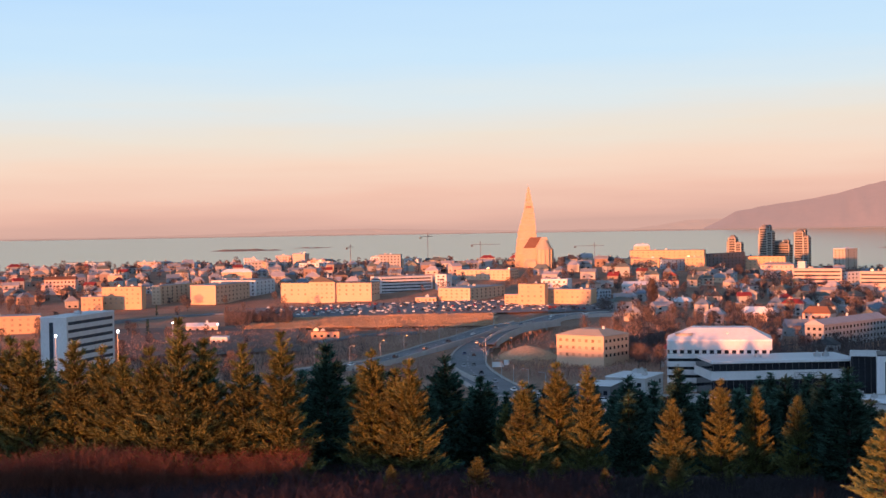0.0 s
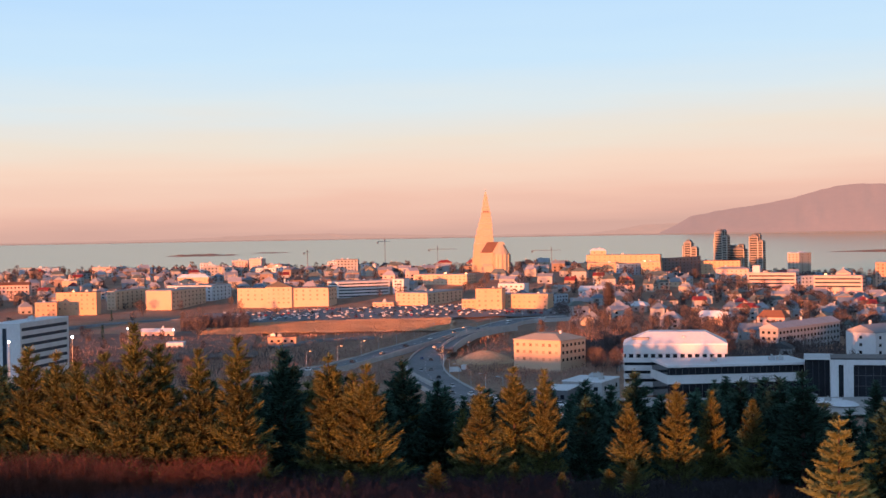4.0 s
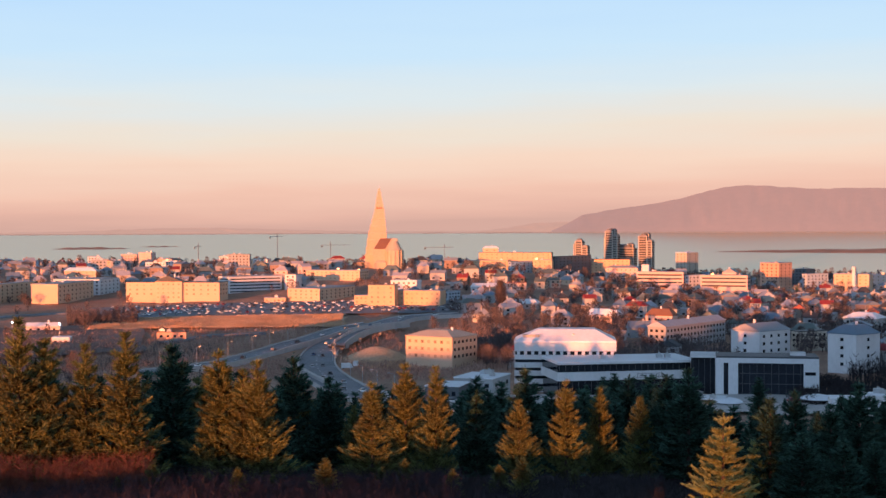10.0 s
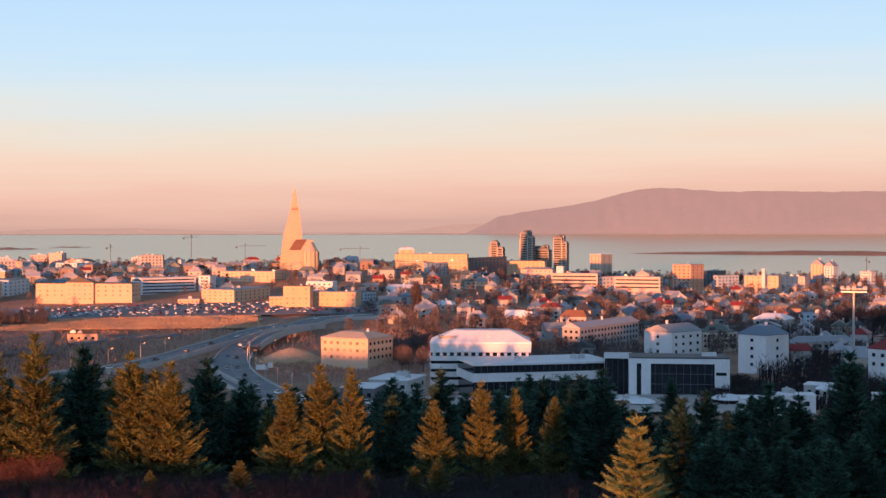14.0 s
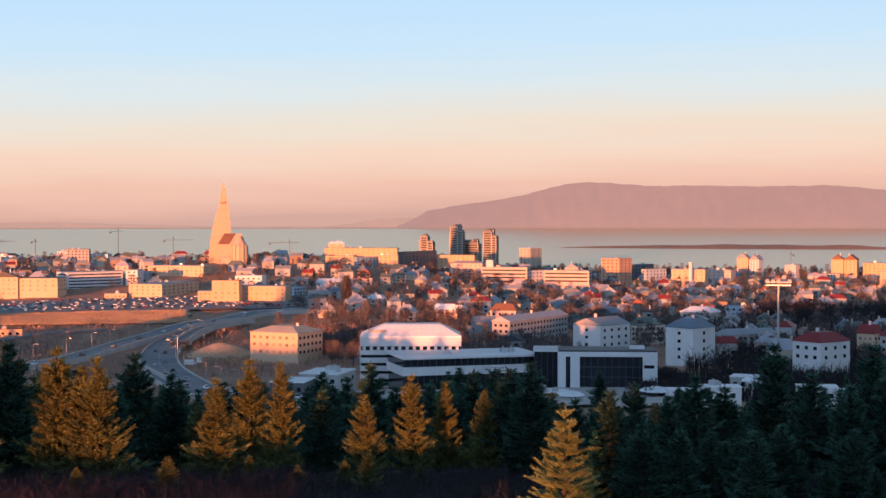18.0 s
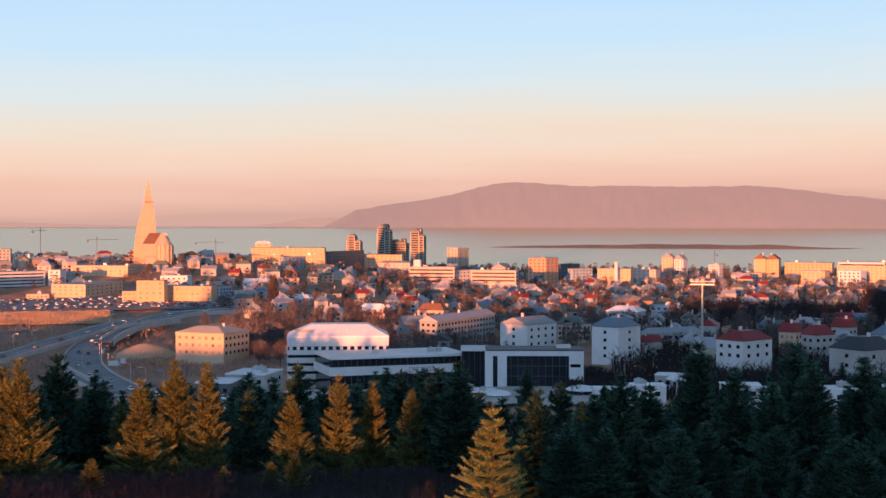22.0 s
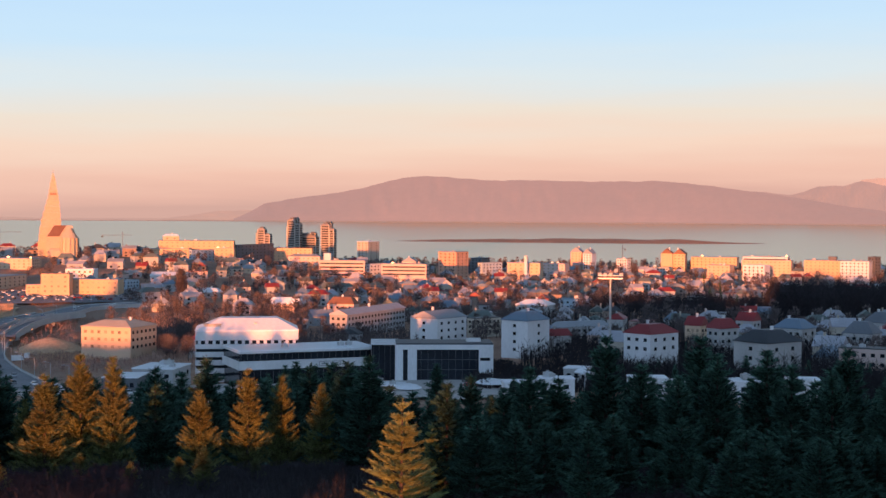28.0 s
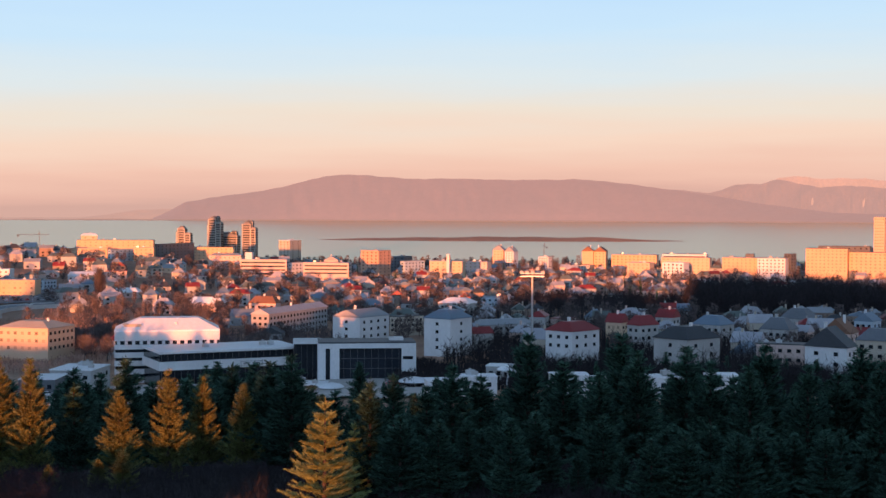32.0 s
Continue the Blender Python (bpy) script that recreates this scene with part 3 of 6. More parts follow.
block("office_building", "pale pink office with lit ribbon windows", "office building", (339.7, 1226.0), -26.4, 43.6, 16.7, 36.7, 5, 1, 0, PINK, R_GREY, "band", "flat", 0)
block("office_building", "white stair head on the ribbon window office", "office building", (325.9, 1230.1), -25.0, 6.5, 8.0, 43.3, 1, 0, 0, WHITE, R_GREY, "win", "flat", 0)
block("office_building", "white shaded link block", "office building", (369.4, 1227.2), -56.4, 4.1, 26.9, 33.3, 4, 1, 5, WHITE, R_GREY, "win", "flat", 0)
block("office_building", "pale pink institute with ribbon windows", "office building", (391.8, 1198.8), -29.0, 42.5, 14.9, 34.1, 3, 1, 0, PINK, R_GREY, "band", "flat", 0)
block("office_building", "pale hipped hall behind the institute", "office building", (420.1, 1269.7), -28.5, 13.4, 12.7, 33.9, 3, 3, 0, PINK, R_GREY, "win", "gable_y", 4)
block("tower_block", "orange clad tower block in full evening sun", "tower block", (494.6, 1348.9), -50.3, 21.8, 26.0, 40.9, 8, 4, 3, BRICK, R_GREY, "win", "flat", 0)
block("office_building", "pale blue office in shade", "office building", (540.7, 1359.8), -66.4, 6.8, 30.8, 28.7, 5, 1, 6, BLUE, R_GREY, "win", "flat", 0)
block("office_building", "dark low office with grey windows", "office building", (570.3, 1469.6), -41.3, 17.3, 28.5, 30.0, 5, 4, 3, DARKGREY, R_DARK, "win", "flat", 0)
block("church_hall", "cream church hall with lit gable", "church hall", (548.1, 1280.4), -33.8, 33.9, 19.9, 31.3, 3, 6, 0, CREAM, R_GREY, "win", "flat", 0)
block("bell_tower", "slender white bell pillar", "bell tower", (540.5, 1261.0), -43.2, 3.0, 3.0, 38.5, 1, 0, 0, WHITE, R_WHITE, "win", "flat", 0)
block("apartment_building", "pale pink block with lit front", "apartment building", (617.5, 1359.0), -39.8, 26.8, 19.1, 27.3, 4, 5, 0, PINK, R_GREY, "win", "flat", 0)
block("apartment_building", "white gabled shore building", "apartment building", (731.8, 1543.7), -40.5, 13.9, 13.7, 34.5, 7, 3, 0, CREAM, R_GREY, "win", "gable_y", 6)
block("apartment_building", "twin white gabled shore building", "apartment building", (741.5, 1529.5), -46.0, 12.0, 16.4, 32.7, 7, 3, 0, WHITE, R_GREY, "win", "gable_y", 6)
block("hotel", "ochre hotel with twin gables in evening sun", "hotel", (782.7, 1406.4), -34.3, 13.2, 18.0, 36.4, 5, 3, 0, YELLOW, R_BROWN, "win", "gable_y", 5.5)
block("hotel", "ochre hotel wing with gable", "hotel", (800.6, 1408.0), -34.8, 13.9, 30.2, 35.8, 5, 3, 0, YELLOW, R_BROWN, "win", "gable_y", 5.5)
block("office_building", "long ochre office on the shore road", "office building", (843.6, 1401.2), -37.9, 53.3, 25.2, 31.8, 5, 11, 0, YELLOW, R_GREY, "win", "flat", 0)
block("apartment_building", "lower cream block before the shore office", "apartment building", (785.3, 1292.6), -46.7, 25.4, 18.9, 26.6, 4, 5, 0, CREAM, R_GREY, "win", "flat", 0)
block("office_building", "cream office with a recessed dark top floor", "office building", (861.7, 1318.4), -40.1, 54.5, 24.0, 30.9, 5, 11, 0, CREAM, R_GREY, "win", "flat", 0)
block("office_building", "dark glazed top floor of an office", "office building", (863.7, 1323.9), -40.0, 49.6, 24.1, 34.5, 1, 1, 0, WHITE, R_GREY, "band", "flat", 0)
block("apartment_building", "white lower block in the sun", "apartment building", (785.0, 1221.6), -53.0, 23.6, 17.0, 29.1, 4, 5, 0, WHITE, R_WHITE, "win", "flat", 0)
block("office_building", "ochre stepped office on the avenue", "office building", (866.0, 1218.8), -44.0, 36.9, 25.2, 33.9, 5, 8, 0, YELLOW, R_GREY, "win", "flat", 0)
block("office_building", "dark roof pavilion of the avenue office", "office building", (873.2, 1212.9), -43.9, 8.4, 8.0, 37.8, 1, 0, 0, DARKGREY, R_DARK, "win", "flat", 0)
block("office_building", "white office with pale lit front", "office building", (879.1, 1181.0), -47.2, 29.2, 19.8, 34.3, 5, 7, 0, WHITE, R_GREY, "win", "flat", 0)
block("office_building", "dark stepped office tower", "office building", (926.6, 1214.0), -67.4, 8.2, 11.9, 37.4, 6, 2, 2, DARKGREY, R_DARK, "win", "flat", 0)
block("hotel", "large ochre hotel in full evening sun", "hotel", (918.9, 1140.9), -47.6, 41.8, 23.9, 45.2, 7, 10, 0, YELLOW, R_DARK, "win", "flat", 0)
block("hotel", "dark roof storey of the hotel", "hotel", (937.5, 1137.1), -48.5, 52.1, 15.9, 47.5, 1, 9, 0, DARKGREY, R_DARK, "win", "flat", 0)
block("hotel", "second wing of the ochre hotel", "hotel", (963.2, 1100.0), -50.6, 75.8, 23.0, 41.7, 6, 16, 0, YELLOW, R_DARK, "win", "flat", 0)
block("tower_block", "tall pale tower with lit front", "tower block", (1060.2, 1221.3), -56.0, 11.9, 32.5, 77.6, 19, 4, 3, CREAM, R_GREY, "win", "flat", 0)
block("office_building", "dark block beside the pale tower", "office building", (1063.5, 1265.6), -50.5, 28.6, 21.5, 41.6, 6, 6, 0, DARKGREY, R_DARK, "win", "flat", 0)
block("school_building", "round-fronted ochre school with low roof", "school building", (71.5, 652.8), -38.7, 26.5, 22.8, 26.9, 3, 7, 6, CREAM, BEIGE, "win", "hip", 2.6)
block("apartment_building", "long grey pebbledash apartment block with a low gabled roof", "apartment building", (209.3, 703.7), -45.0, 10.5, 66.0, 27.6, 4, 3, 18, SLATE, R_FROST, "win", "gable_y", 2.6)
block("apartment_building", "pale apartment block with a shallow gable roof", "apartment building", (218.6, 616.5), -57.5, 16.5, 22.9, 30.6, 3, 1, 4, WHITE, R_GREY, "win", "gable_y", 3.2)
block("apartment_building", "tall pale apartment block with blue-grey roof", "apartment building", (232.7, 542.9), -58.3, 13.9, 16.5, 34.6, 4, 1, 1, WHITE, R_BLUE, "win", "hip", 3.5)
block("apartment_building", "grey low apartment block in shade", "apartment building", (297.8, 624.2), -84.6, 8.5, 31.1, 23.7, 3, 2, 9, GREY, R_GREY, "win", "hip", 2.5)
block("apartment_building", "beige apartment block in shade", "apartment building", (259.0, 659.1), -71.1, 6.8, 17.2, 26.3, 4, 2, 6, BEIGE, R_DARK, "win", "flat", 0)
block("house", "white house with red sheet roof and chimneys", "house", (255.4, 471.2), -66.4, 13.0, 17.6, 34.4, 2, 3, 3, WHITE, R_RED, "win", "hip", 3.2)
block("house", "pale house with dark hipped roof", "house", (275.0, 420.1), -73.2, 15.6, 18.4, 35.1, 2, 1, 2, PALE, R_DARK, "win", "hip", 4)
block("house", "brownish flat-roofed house with small windows", "house", (316.5, 419.4), -43.0, 17.6, 9.3, 31.5, 3, 5, 0, PINK, R_DARK, "win", "flat", 0)
block("house", "white house with steep dark roof", "house", (299.9, 370.6), -57.6, 14.5, 9.3, 35.6, 3, 2, 2, WHITE, R_DARK, "win", "gable_y", 6.5)
block("house", "grey house with broad hipped roof", "house", (345.8, 397.7), -51.8, 17.0, 11.2, 33.8, 3, 5, 0, BEIGE, R_SLATE, "win", "hip", 4)
block("house", "white house with grey hip roof among trees", "house", (377.1, 501.7), -57.3, 13.3, 11.3, 28.7, 2, 4, 2, PALE, R_SLATE, "win", "hip", 5)
block("house", "large pale villa with grey roof", "house", (446.4, 576.7), -63.1, 15.5, 13.2, 26.2, 3, 4, 3, PALE, R_SLATE, "win", "hip", 5)
block("house", "pale house with a pinkish gabled roof", "house", (378.9, 462.5), -54.7, 12.5, 13.1, 30.2, 3, 4, 2, PINK, R_BROWN, "win", "gable_y", 6)
block("house", "pale blue house with small gables", "house", (458.4, 538.4), -60.6, 9.4, 11.6, 27.4, 3, 3, 2, BLUE, R_BLUE, "win", "gable_y", 4)
block("house", "white house with red hipped roof", "house", (316.1, 518.0), -76.3, 7.6, 11.8, 31.1, 3, 2, 3, PALE, R_RED, "win", "hip", 4)
block("house", "white house with red roof beyond the hedge", "house", (325.6, 556.9), -55.5, 8.1, 7.5, 29.0, 3, 3, 2, CREAM, R_RED, "win", "gable", 4)
block("house", "white row house with red sheet roof", "house", (378.6, 596.2), -57.6, 9.4, 9.4, 27.2, 3, 3, 2, PALE, R_RED, "win", "gable", 4)
block("house", "house with blue-grey hipped roof", "house", (365.7, 536.5), -64.6, 14.9, 12.8, 28.5, 3, 4, 2, PALE, R_BLUE, "win", "hip", 4)
block("house", "pale house with light blue sheet roof", "house", (344.8, 788.8), -44.1, 20.8, 15.5, 23.4, 2, 4, 0, PALE, R_WHITE, "win", "hip", 3)
block("warehouse", "light blue sheet-clad warehouse", "warehouse", (408.9, 865.9), -35.9, 22.1, 11.4, 21.3, 2, 5, 0, BLUE, R_BLUE, "win", "flat", 0)
block("house", "small pink house lit by the sun", "house", (-153.9, 862.2), -0.5, 20.0, 8.1, 18.8, 2, 4, 0, PINK, R_WHITE, "win", "gable", 2)
block("shed", "low white shed roof in the fields", "shed", (-128.4, 775.1), 1.1, 9.6, 10.0, 18.6, 1, 3, 0, WHITE, R_WHITE, "win", "flat", 0)
block("shed", "small orange shed beside the road", "shed", (-69.1, 792.2), -5.6, 16.6, 7.5, 19.5, 1, 4, 0, BRICK, R_BROWN, "win", "flat", 0)
block("house", "pink house with a pale sunlit roof", "house", (172.3, 993.9), -25.3, 21.0, 12.5, 22.2, 2, 4, 0, PINK, R_WHITE, "win", "hip", 3)
block("house", "round-roofed pink house among bare trees", "house", (206.0, 884.7), -28.7, 23.6, 10.9, 20.2, 2, 4, 0, PINK, R_WHITE, "win", "hip", 4)
block("house", "white gabled house before the grey block", "house", (226.3, 816.7), -35.9, 17.3, 9.5, 24.2, 2, 4, 0, PINK, R_BROWN, "win", "hip", 4)
block("house", "light house with a round gable", "house", (250.2, 1214.1), -31.9, 16.8, 14.3, 30.4, 3, 3, 0, CREAM, R_GREY, "win", "hip", 4)
block("apartment_building", "pale pink tower block on the skyline", "apartment building", (-348.4, 1614.6), 1.8, 27.8, 18.9, 42.9, 6, 5, 0, PINK, R_GREY, "win", "flat", 0)
block("apartment_building", "blue-grey block on the skyline", "apartment building", (-435.9, 1653.4), 4.0, 47.1, 11.5, 42.3, 5, 8, 0, BLUE, R_DARK, "win", "flat", 0)
block("apartment_building", "dark roofed long block on the skyline", "apartment building", (-314.8, 1683.4), 2.0, 39.4, 19.8, 39.8, 5, 8, 0, BLUE, R_DARK, "win", "flat", 0)
block("house", "lit terrace row among trees", "house", (-341.7, 1210.6), 5.2, 26.9, 11.2, 37.7, 2, 8, 0, PINK, R_BROWN, "win", "gable", 2.5)
block("apartment_building", "small lit white block", "apartment building", (-318.8, 1319.2), 3.3, 14.0, 12.0, 37.1, 3, 3, 0, CREAM, R_GREY, "win", "flat", 0)
block("house", "large white house lit by the sun", "house", (-208.1, 1373.5), -2.0, 30.8, 13.0, 36.8, 3, 5, 0, CREAM, R_WHITE, "win", "hip", 3)
block("shed", "low white-roofed shed beside the offices", "shed", (64.6, 461.3), -28.4, 14.1, 17.8, 28.3, 1, 4, 3, GREY, R_WHITE, "win", "flat", 0)
block("shed", "second low shed with a frosted roof", "shed", (50.8, 445.4), -22.0, 11.4, 14.2, 27.5, 1, 4, 2, DARKGREY, R_WHITE, "win", "flat", 0)
block("shed", "low shed with a frosted roof below the glass office", "shed", (126.8, 412.1), -27.9, 14.1, 10.0, 25.9, 1, 4, 2, DARKGREY, R_WHITE, "win", "flat", 0)
block("shed", "long low shed with a frosted white roof", "shed", (195.2, 410.4), -35.9, 8.6, 7.6, 29.1, 1, 3, 2, GREY, R_WHITE, "win", "flat", 0)
for az, w, top in ((22.9, 9.0, 30.6), (24.3, 13.0, 31.8), (28.3, 11.0, 32.6), (29.4, 7.0, 31.6), (32.2, 14.0, 32.4), (34.6, 9.0, 33.4)):
    block("shed", "low shed with a frosted pale roof behind the spruces", "shed", polar(az, 402), 8 - az, w, 7.0, top, 1, 3, 2, WHITE, R_WHITE, "win", "flat", 0, "sheds behind the spruces")
block("shed", "white garage roof among the spruces", "shed", (230.4, 367.1), -42.4, 5.3, 6.0, 28.9, 1, 2, 1, WHITE, R_WHITE, "win", "flat", 0)

def skyline_blocks():
    """Pale flat-roofed blocks crowding the ridge to the west of the church and along the far shore."""
    rng = random.Random(202)
    for k in range(26):
        az = rng.uniform(-8.5, 2.2) if k < 17 else rng.uniform(17, 34)
        d = rng.uniform(1480, 1800)
        x, y = polar(az, d)
        if any((x - a) ** 2 + (y - b) ** 2 < (r + 8) ** 2 for a, b, r in TAKEN):
            continue
        w, floors = rng.uniform(12, 24), rng.choice((3, 3, 4, 4, 5))
        wall, name = rng.choice(((WHITE, "white"), (PINK, "pale pink"), (CREAM, "cream"), (GREY, "grey"), (WHITE, "white")))
        block("apartment_building", "%s flat-roofed block in the far town" % name, "apartment building", (x, y), -az + rng.uniform(-35, 10), w, rng.uniform(9, 13), height_at(x, y) + floors * 3.0 + rng.uniform(0, 2.5), floors, int(w / 3.4), 2, wall, rng.choice((R_GREY, R_FROST, R_DARK)), "win", "flat", 0, "blocks of the far town")
skyline_blocks()

# ---- residential towers by the shore ----
TOWERSTONE = material("grey_brown_tower_cladding", (0.30, 0.265, 0.225), 0.75, vary=0.12, scale=0.5)
TOWERPALE = material("pale_tower_fins", (0.46, 0.41, 0.34), 0.75, vary=0.08, scale=0.5)
def shore_tower(label, x, y, rz, steps):
    """A tower of stepped shafts; each step is (offset along, offset deep, width, depth, top)."""
    base = height_at(x, y) - 1
    t = thing("tower_block", label, "tower block", pose(x, y, base, 0, 0, rz), "towers by the shore")
    TAKEN.append((x, y, 18))
    for k, (cx, cy, w, d, top) in enumerate(steps):
        h = top - base
        shaft = child("shaft", Build().box(cx - w / 2, cx + w / 2, cy - d / 2, cy + d / 2, 0, h - 2.4).prism([(cx - w / 2, cy - d / 2), (cx + w / 2, cy - d / 2), (cx + w / 2, cy + d / 2), (cx - w / 2, cy + d / 2)], h - 2.4, h, [(cx - w / 3, cy - d / 3), (cx + w / 3, cy - d / 3), (cx + w / 3, cy + d / 3), (cx - w / 3, cy + d / 3)]).mesh("shaft", DARKGREY if k % 3 == 2 else TOWERSTONE), t)
        for sx in (-1, 1):
            fx = cx + sx * (w / 2 - 0.55)
            child("fin", Build().box(fx - 0.55, fx + 0.55, cy - d / 2 - 0.5, cy - d / 2 + 0.3, 0, h - 1.6).mesh("fin", TOWERPALE), shaft)
        z = h - 4.2
        while z > 3:
            child("window", Build().box(cx - w / 2 + 1.3, cx + w / 2 - 1.3, cy - d / 2 - 0.12, cy - d / 2 + 0.1, z - 0.6, z + 0.6).mesh("window", GLASS), shaft)
            child("window", Build().box(cx + w / 2 - 0.1, cx + w / 2 + 0.12, cy - d / 2 + 1.2, cy + d / 2 - 1.2, z - 0.6, z + 0.6).mesh("window", GLASS), shaft)
            z -= 3.3
        if k % 3 == 0:
            child("roof_cap", Build().box(cx - w / 4, cx + w / 4, cy - d / 4, cy + d / 4, h - 0.2, h + 1.6).tube((cx, cy, h + 1.6), (cx, cy, h + 4.5), 0.18, 0.08).mesh("roof_cap", DARKGREY), t)
shore_tower("stepped grey-brown residential tower by the shore", 399.5, 1864.7, -32, ((0, 0, 10.5, 11, 60.0), (9.4, -2, 8.6, 10, 52.5), (-6.0, -1.0, 3.0, 8, 55.0)))
shore_tower("tallest stepped residential tower by the shore", 440.2, 1856.0, -32, ((0.5, 0, 11.5, 11, 73.0), (9.6, -1.5, 8.0, 12, 67.5), (3.5, 4, 9.0, 9, 75.5), (-5.6, 1, 3.4, 8, 64.0)))
shore_tower("low dark block between the shore towers", 463.5, 1862.0, -32, ((0, 0, 30.0, 16, 50.0), (-4.0, 4, 9.0, 8, 53.5), (8.0, 3, 8.0, 8, 55.0)))
shore_tower("dark grey residential tower with stepped top", 486.0, 1837.0, -32, ((-1.5, 0, 12.5, 14, 66.5), (8.2, -2, 7.5, 12, 60.0), (1.0, 4, 9.0, 8, 69.5)))

# ---- the great church ----
def church():
    x, y = polar(3.62, 1310)
    base = 40.0
    t = thing("church", "tall pale concrete church with a stepped tapering tower", "church", pose(x, y, base, 0, 0, -3.6))
    TAKEN.append((x + 4, y, 40))
    ay = 26.0
    # stepped columns of the tower: reach to either side, and top
    for lo, hi, top in ((-13.4, 9.0, 12), (-12.6, 8.6, 19), (-11.8, 8.0, 26), (-10.6, 7.5, 33), (-8.8, 7.0, 39.5), (-7.0, 6.5, 45.5), (-5.4, 6.0, 51), (-4.0, 5.3, 56.5), (-3.3, 4.4, 61)):
        b = Build().box(lo, hi, ay - 4.4 - 0.22 * (hi - lo), ay + 4.4 + 0.22 * (hi - lo), -1, top)
        yy = 4.4 + 0.22 * (hi - lo)
        b.prism([(lo, ay - yy), (hi, ay - yy), (hi, ay + yy), (lo, ay + yy)], top, top + 2.4, [(lo + 1.1, ay - yy + 1), (hi - 0.7, ay - yy + 1), (hi - 0.7, ay + yy - 1), (lo + 1.1, ay + yy - 1)])
        child("tower_step", b.mesh("tower_step", CHURCH), t)
    sq = lambda r: [(0.5 - r, ay - r), (0.5 + r, ay - r), (0.5 + r, ay + r), (0.5 - r, ay + r)]
    s = Build().prism(sq(3.5), 61, 68, sq(2.5)).prism(sq(2.5), 68, 74, sq(1.4)).prism(sq(1.4), 74, 77.5, sq(0.4))
    child("spire", s.mesh("spire", CHURCH), t)
    child("cross", Build().box(0.4, 0.6, ay - 0.1, ay + 0.1, 77.4, 80.5).box(-0.4, 1.4, ay - 0.08, ay + 0.08, 79.0, 79.3).mesh("cross", METAL), t)
    for k in range(3):
        child("belfry_opening", Build().box(-1.9 + k * 1.9, -0.9 + k * 1.9, ay - 6.4, ay - 6.0, 54.0, 58.5).mesh("belfry_opening", R_BROWN), t)
    child("nave", Build().box(-6, 21.5, -8, 14, -1, 18).mesh("nave", CHURCH), t)
    child("vault", Build().prism([(-6, -8), (21.5, -8), (21.5, 14), (-6, 14)], 18, 28, [(0.6, -1), (17.6, -1), (17.6, 6), (0.6, 6)]).mesh("vault", CHURCH), t)
    roof = Build().add([(-4.9, -8.05, 18.0), (5.9, -8.05, 18.0), (12.2, -1.05, 28.0), (1.4, -1.05, 28.0), (-4.9, -8.0, 17.8), (5.9, -8.0, 17.8), (12.2, -0.9, 27.9), (1.4, -0.9, 27.9)],
                       [(0, 1, 2, 3), (4, 7, 6, 5), (0, 4, 5, 1), (1, 5, 6, 2), (2, 6, 7, 3), (3, 7, 4, 0)])
    roof.v = [(px, py - 0.12, pz + 0.1) for px, py, pz in roof.v]
    child("roof", roof.mesh("roof", R_BROWN), t, label="dark copper-brown nave roof")
    ring = [(15 + 8.2 * math.cos(a), -8 + 8.2 * math.sin(a)) for a in np.linspace(0, 2 * math.pi, 17)[:-1]]
    inner = [(15 + 2.0 * math.cos(a), -6 + 2.0 * math.sin(a)) for a in np.linspace(0, 2 * math.pi, 17)[:-1]]
    child("chancel", Build().prism(ring, -1, 16.5).prism(ring, 16.5, 25.5, inner).mesh("chancel", CHURCH), t)
    for k in range(7):
        a = radians(190 + k * 26.5)
        child("buttress", Build().box(-0.45, 0.45, -0.45, 0.45, -1, 15.5).prism([(-0.45, -0.45), (0.45, -0.45), (0.45, 0.45), (-0.45, 0.45)], 15.5, 17.5, [(-0.1, -0.1), (0.1, -0.1), (0.1, 0.1), (-0.1, 0.1)]).mesh("buttress", CHURCH), t, (15 + 8.4 * math.cos(a), -8 + 8.4 * math.sin(a), 0), math.degrees(a))
    child("side_chapel", Build().box(-4, 7, -13, -8.02, -1, 5).prism([(-4.2, -13.2), (7.2, -13.2), (7.2, -8.03), (-4.2, -8.03)], 5, 7, [(-2, -11), (5, -11), (5, -8.03), (-2, -8.03)]).mesh("side_chapel", CHURCH), t)
church()

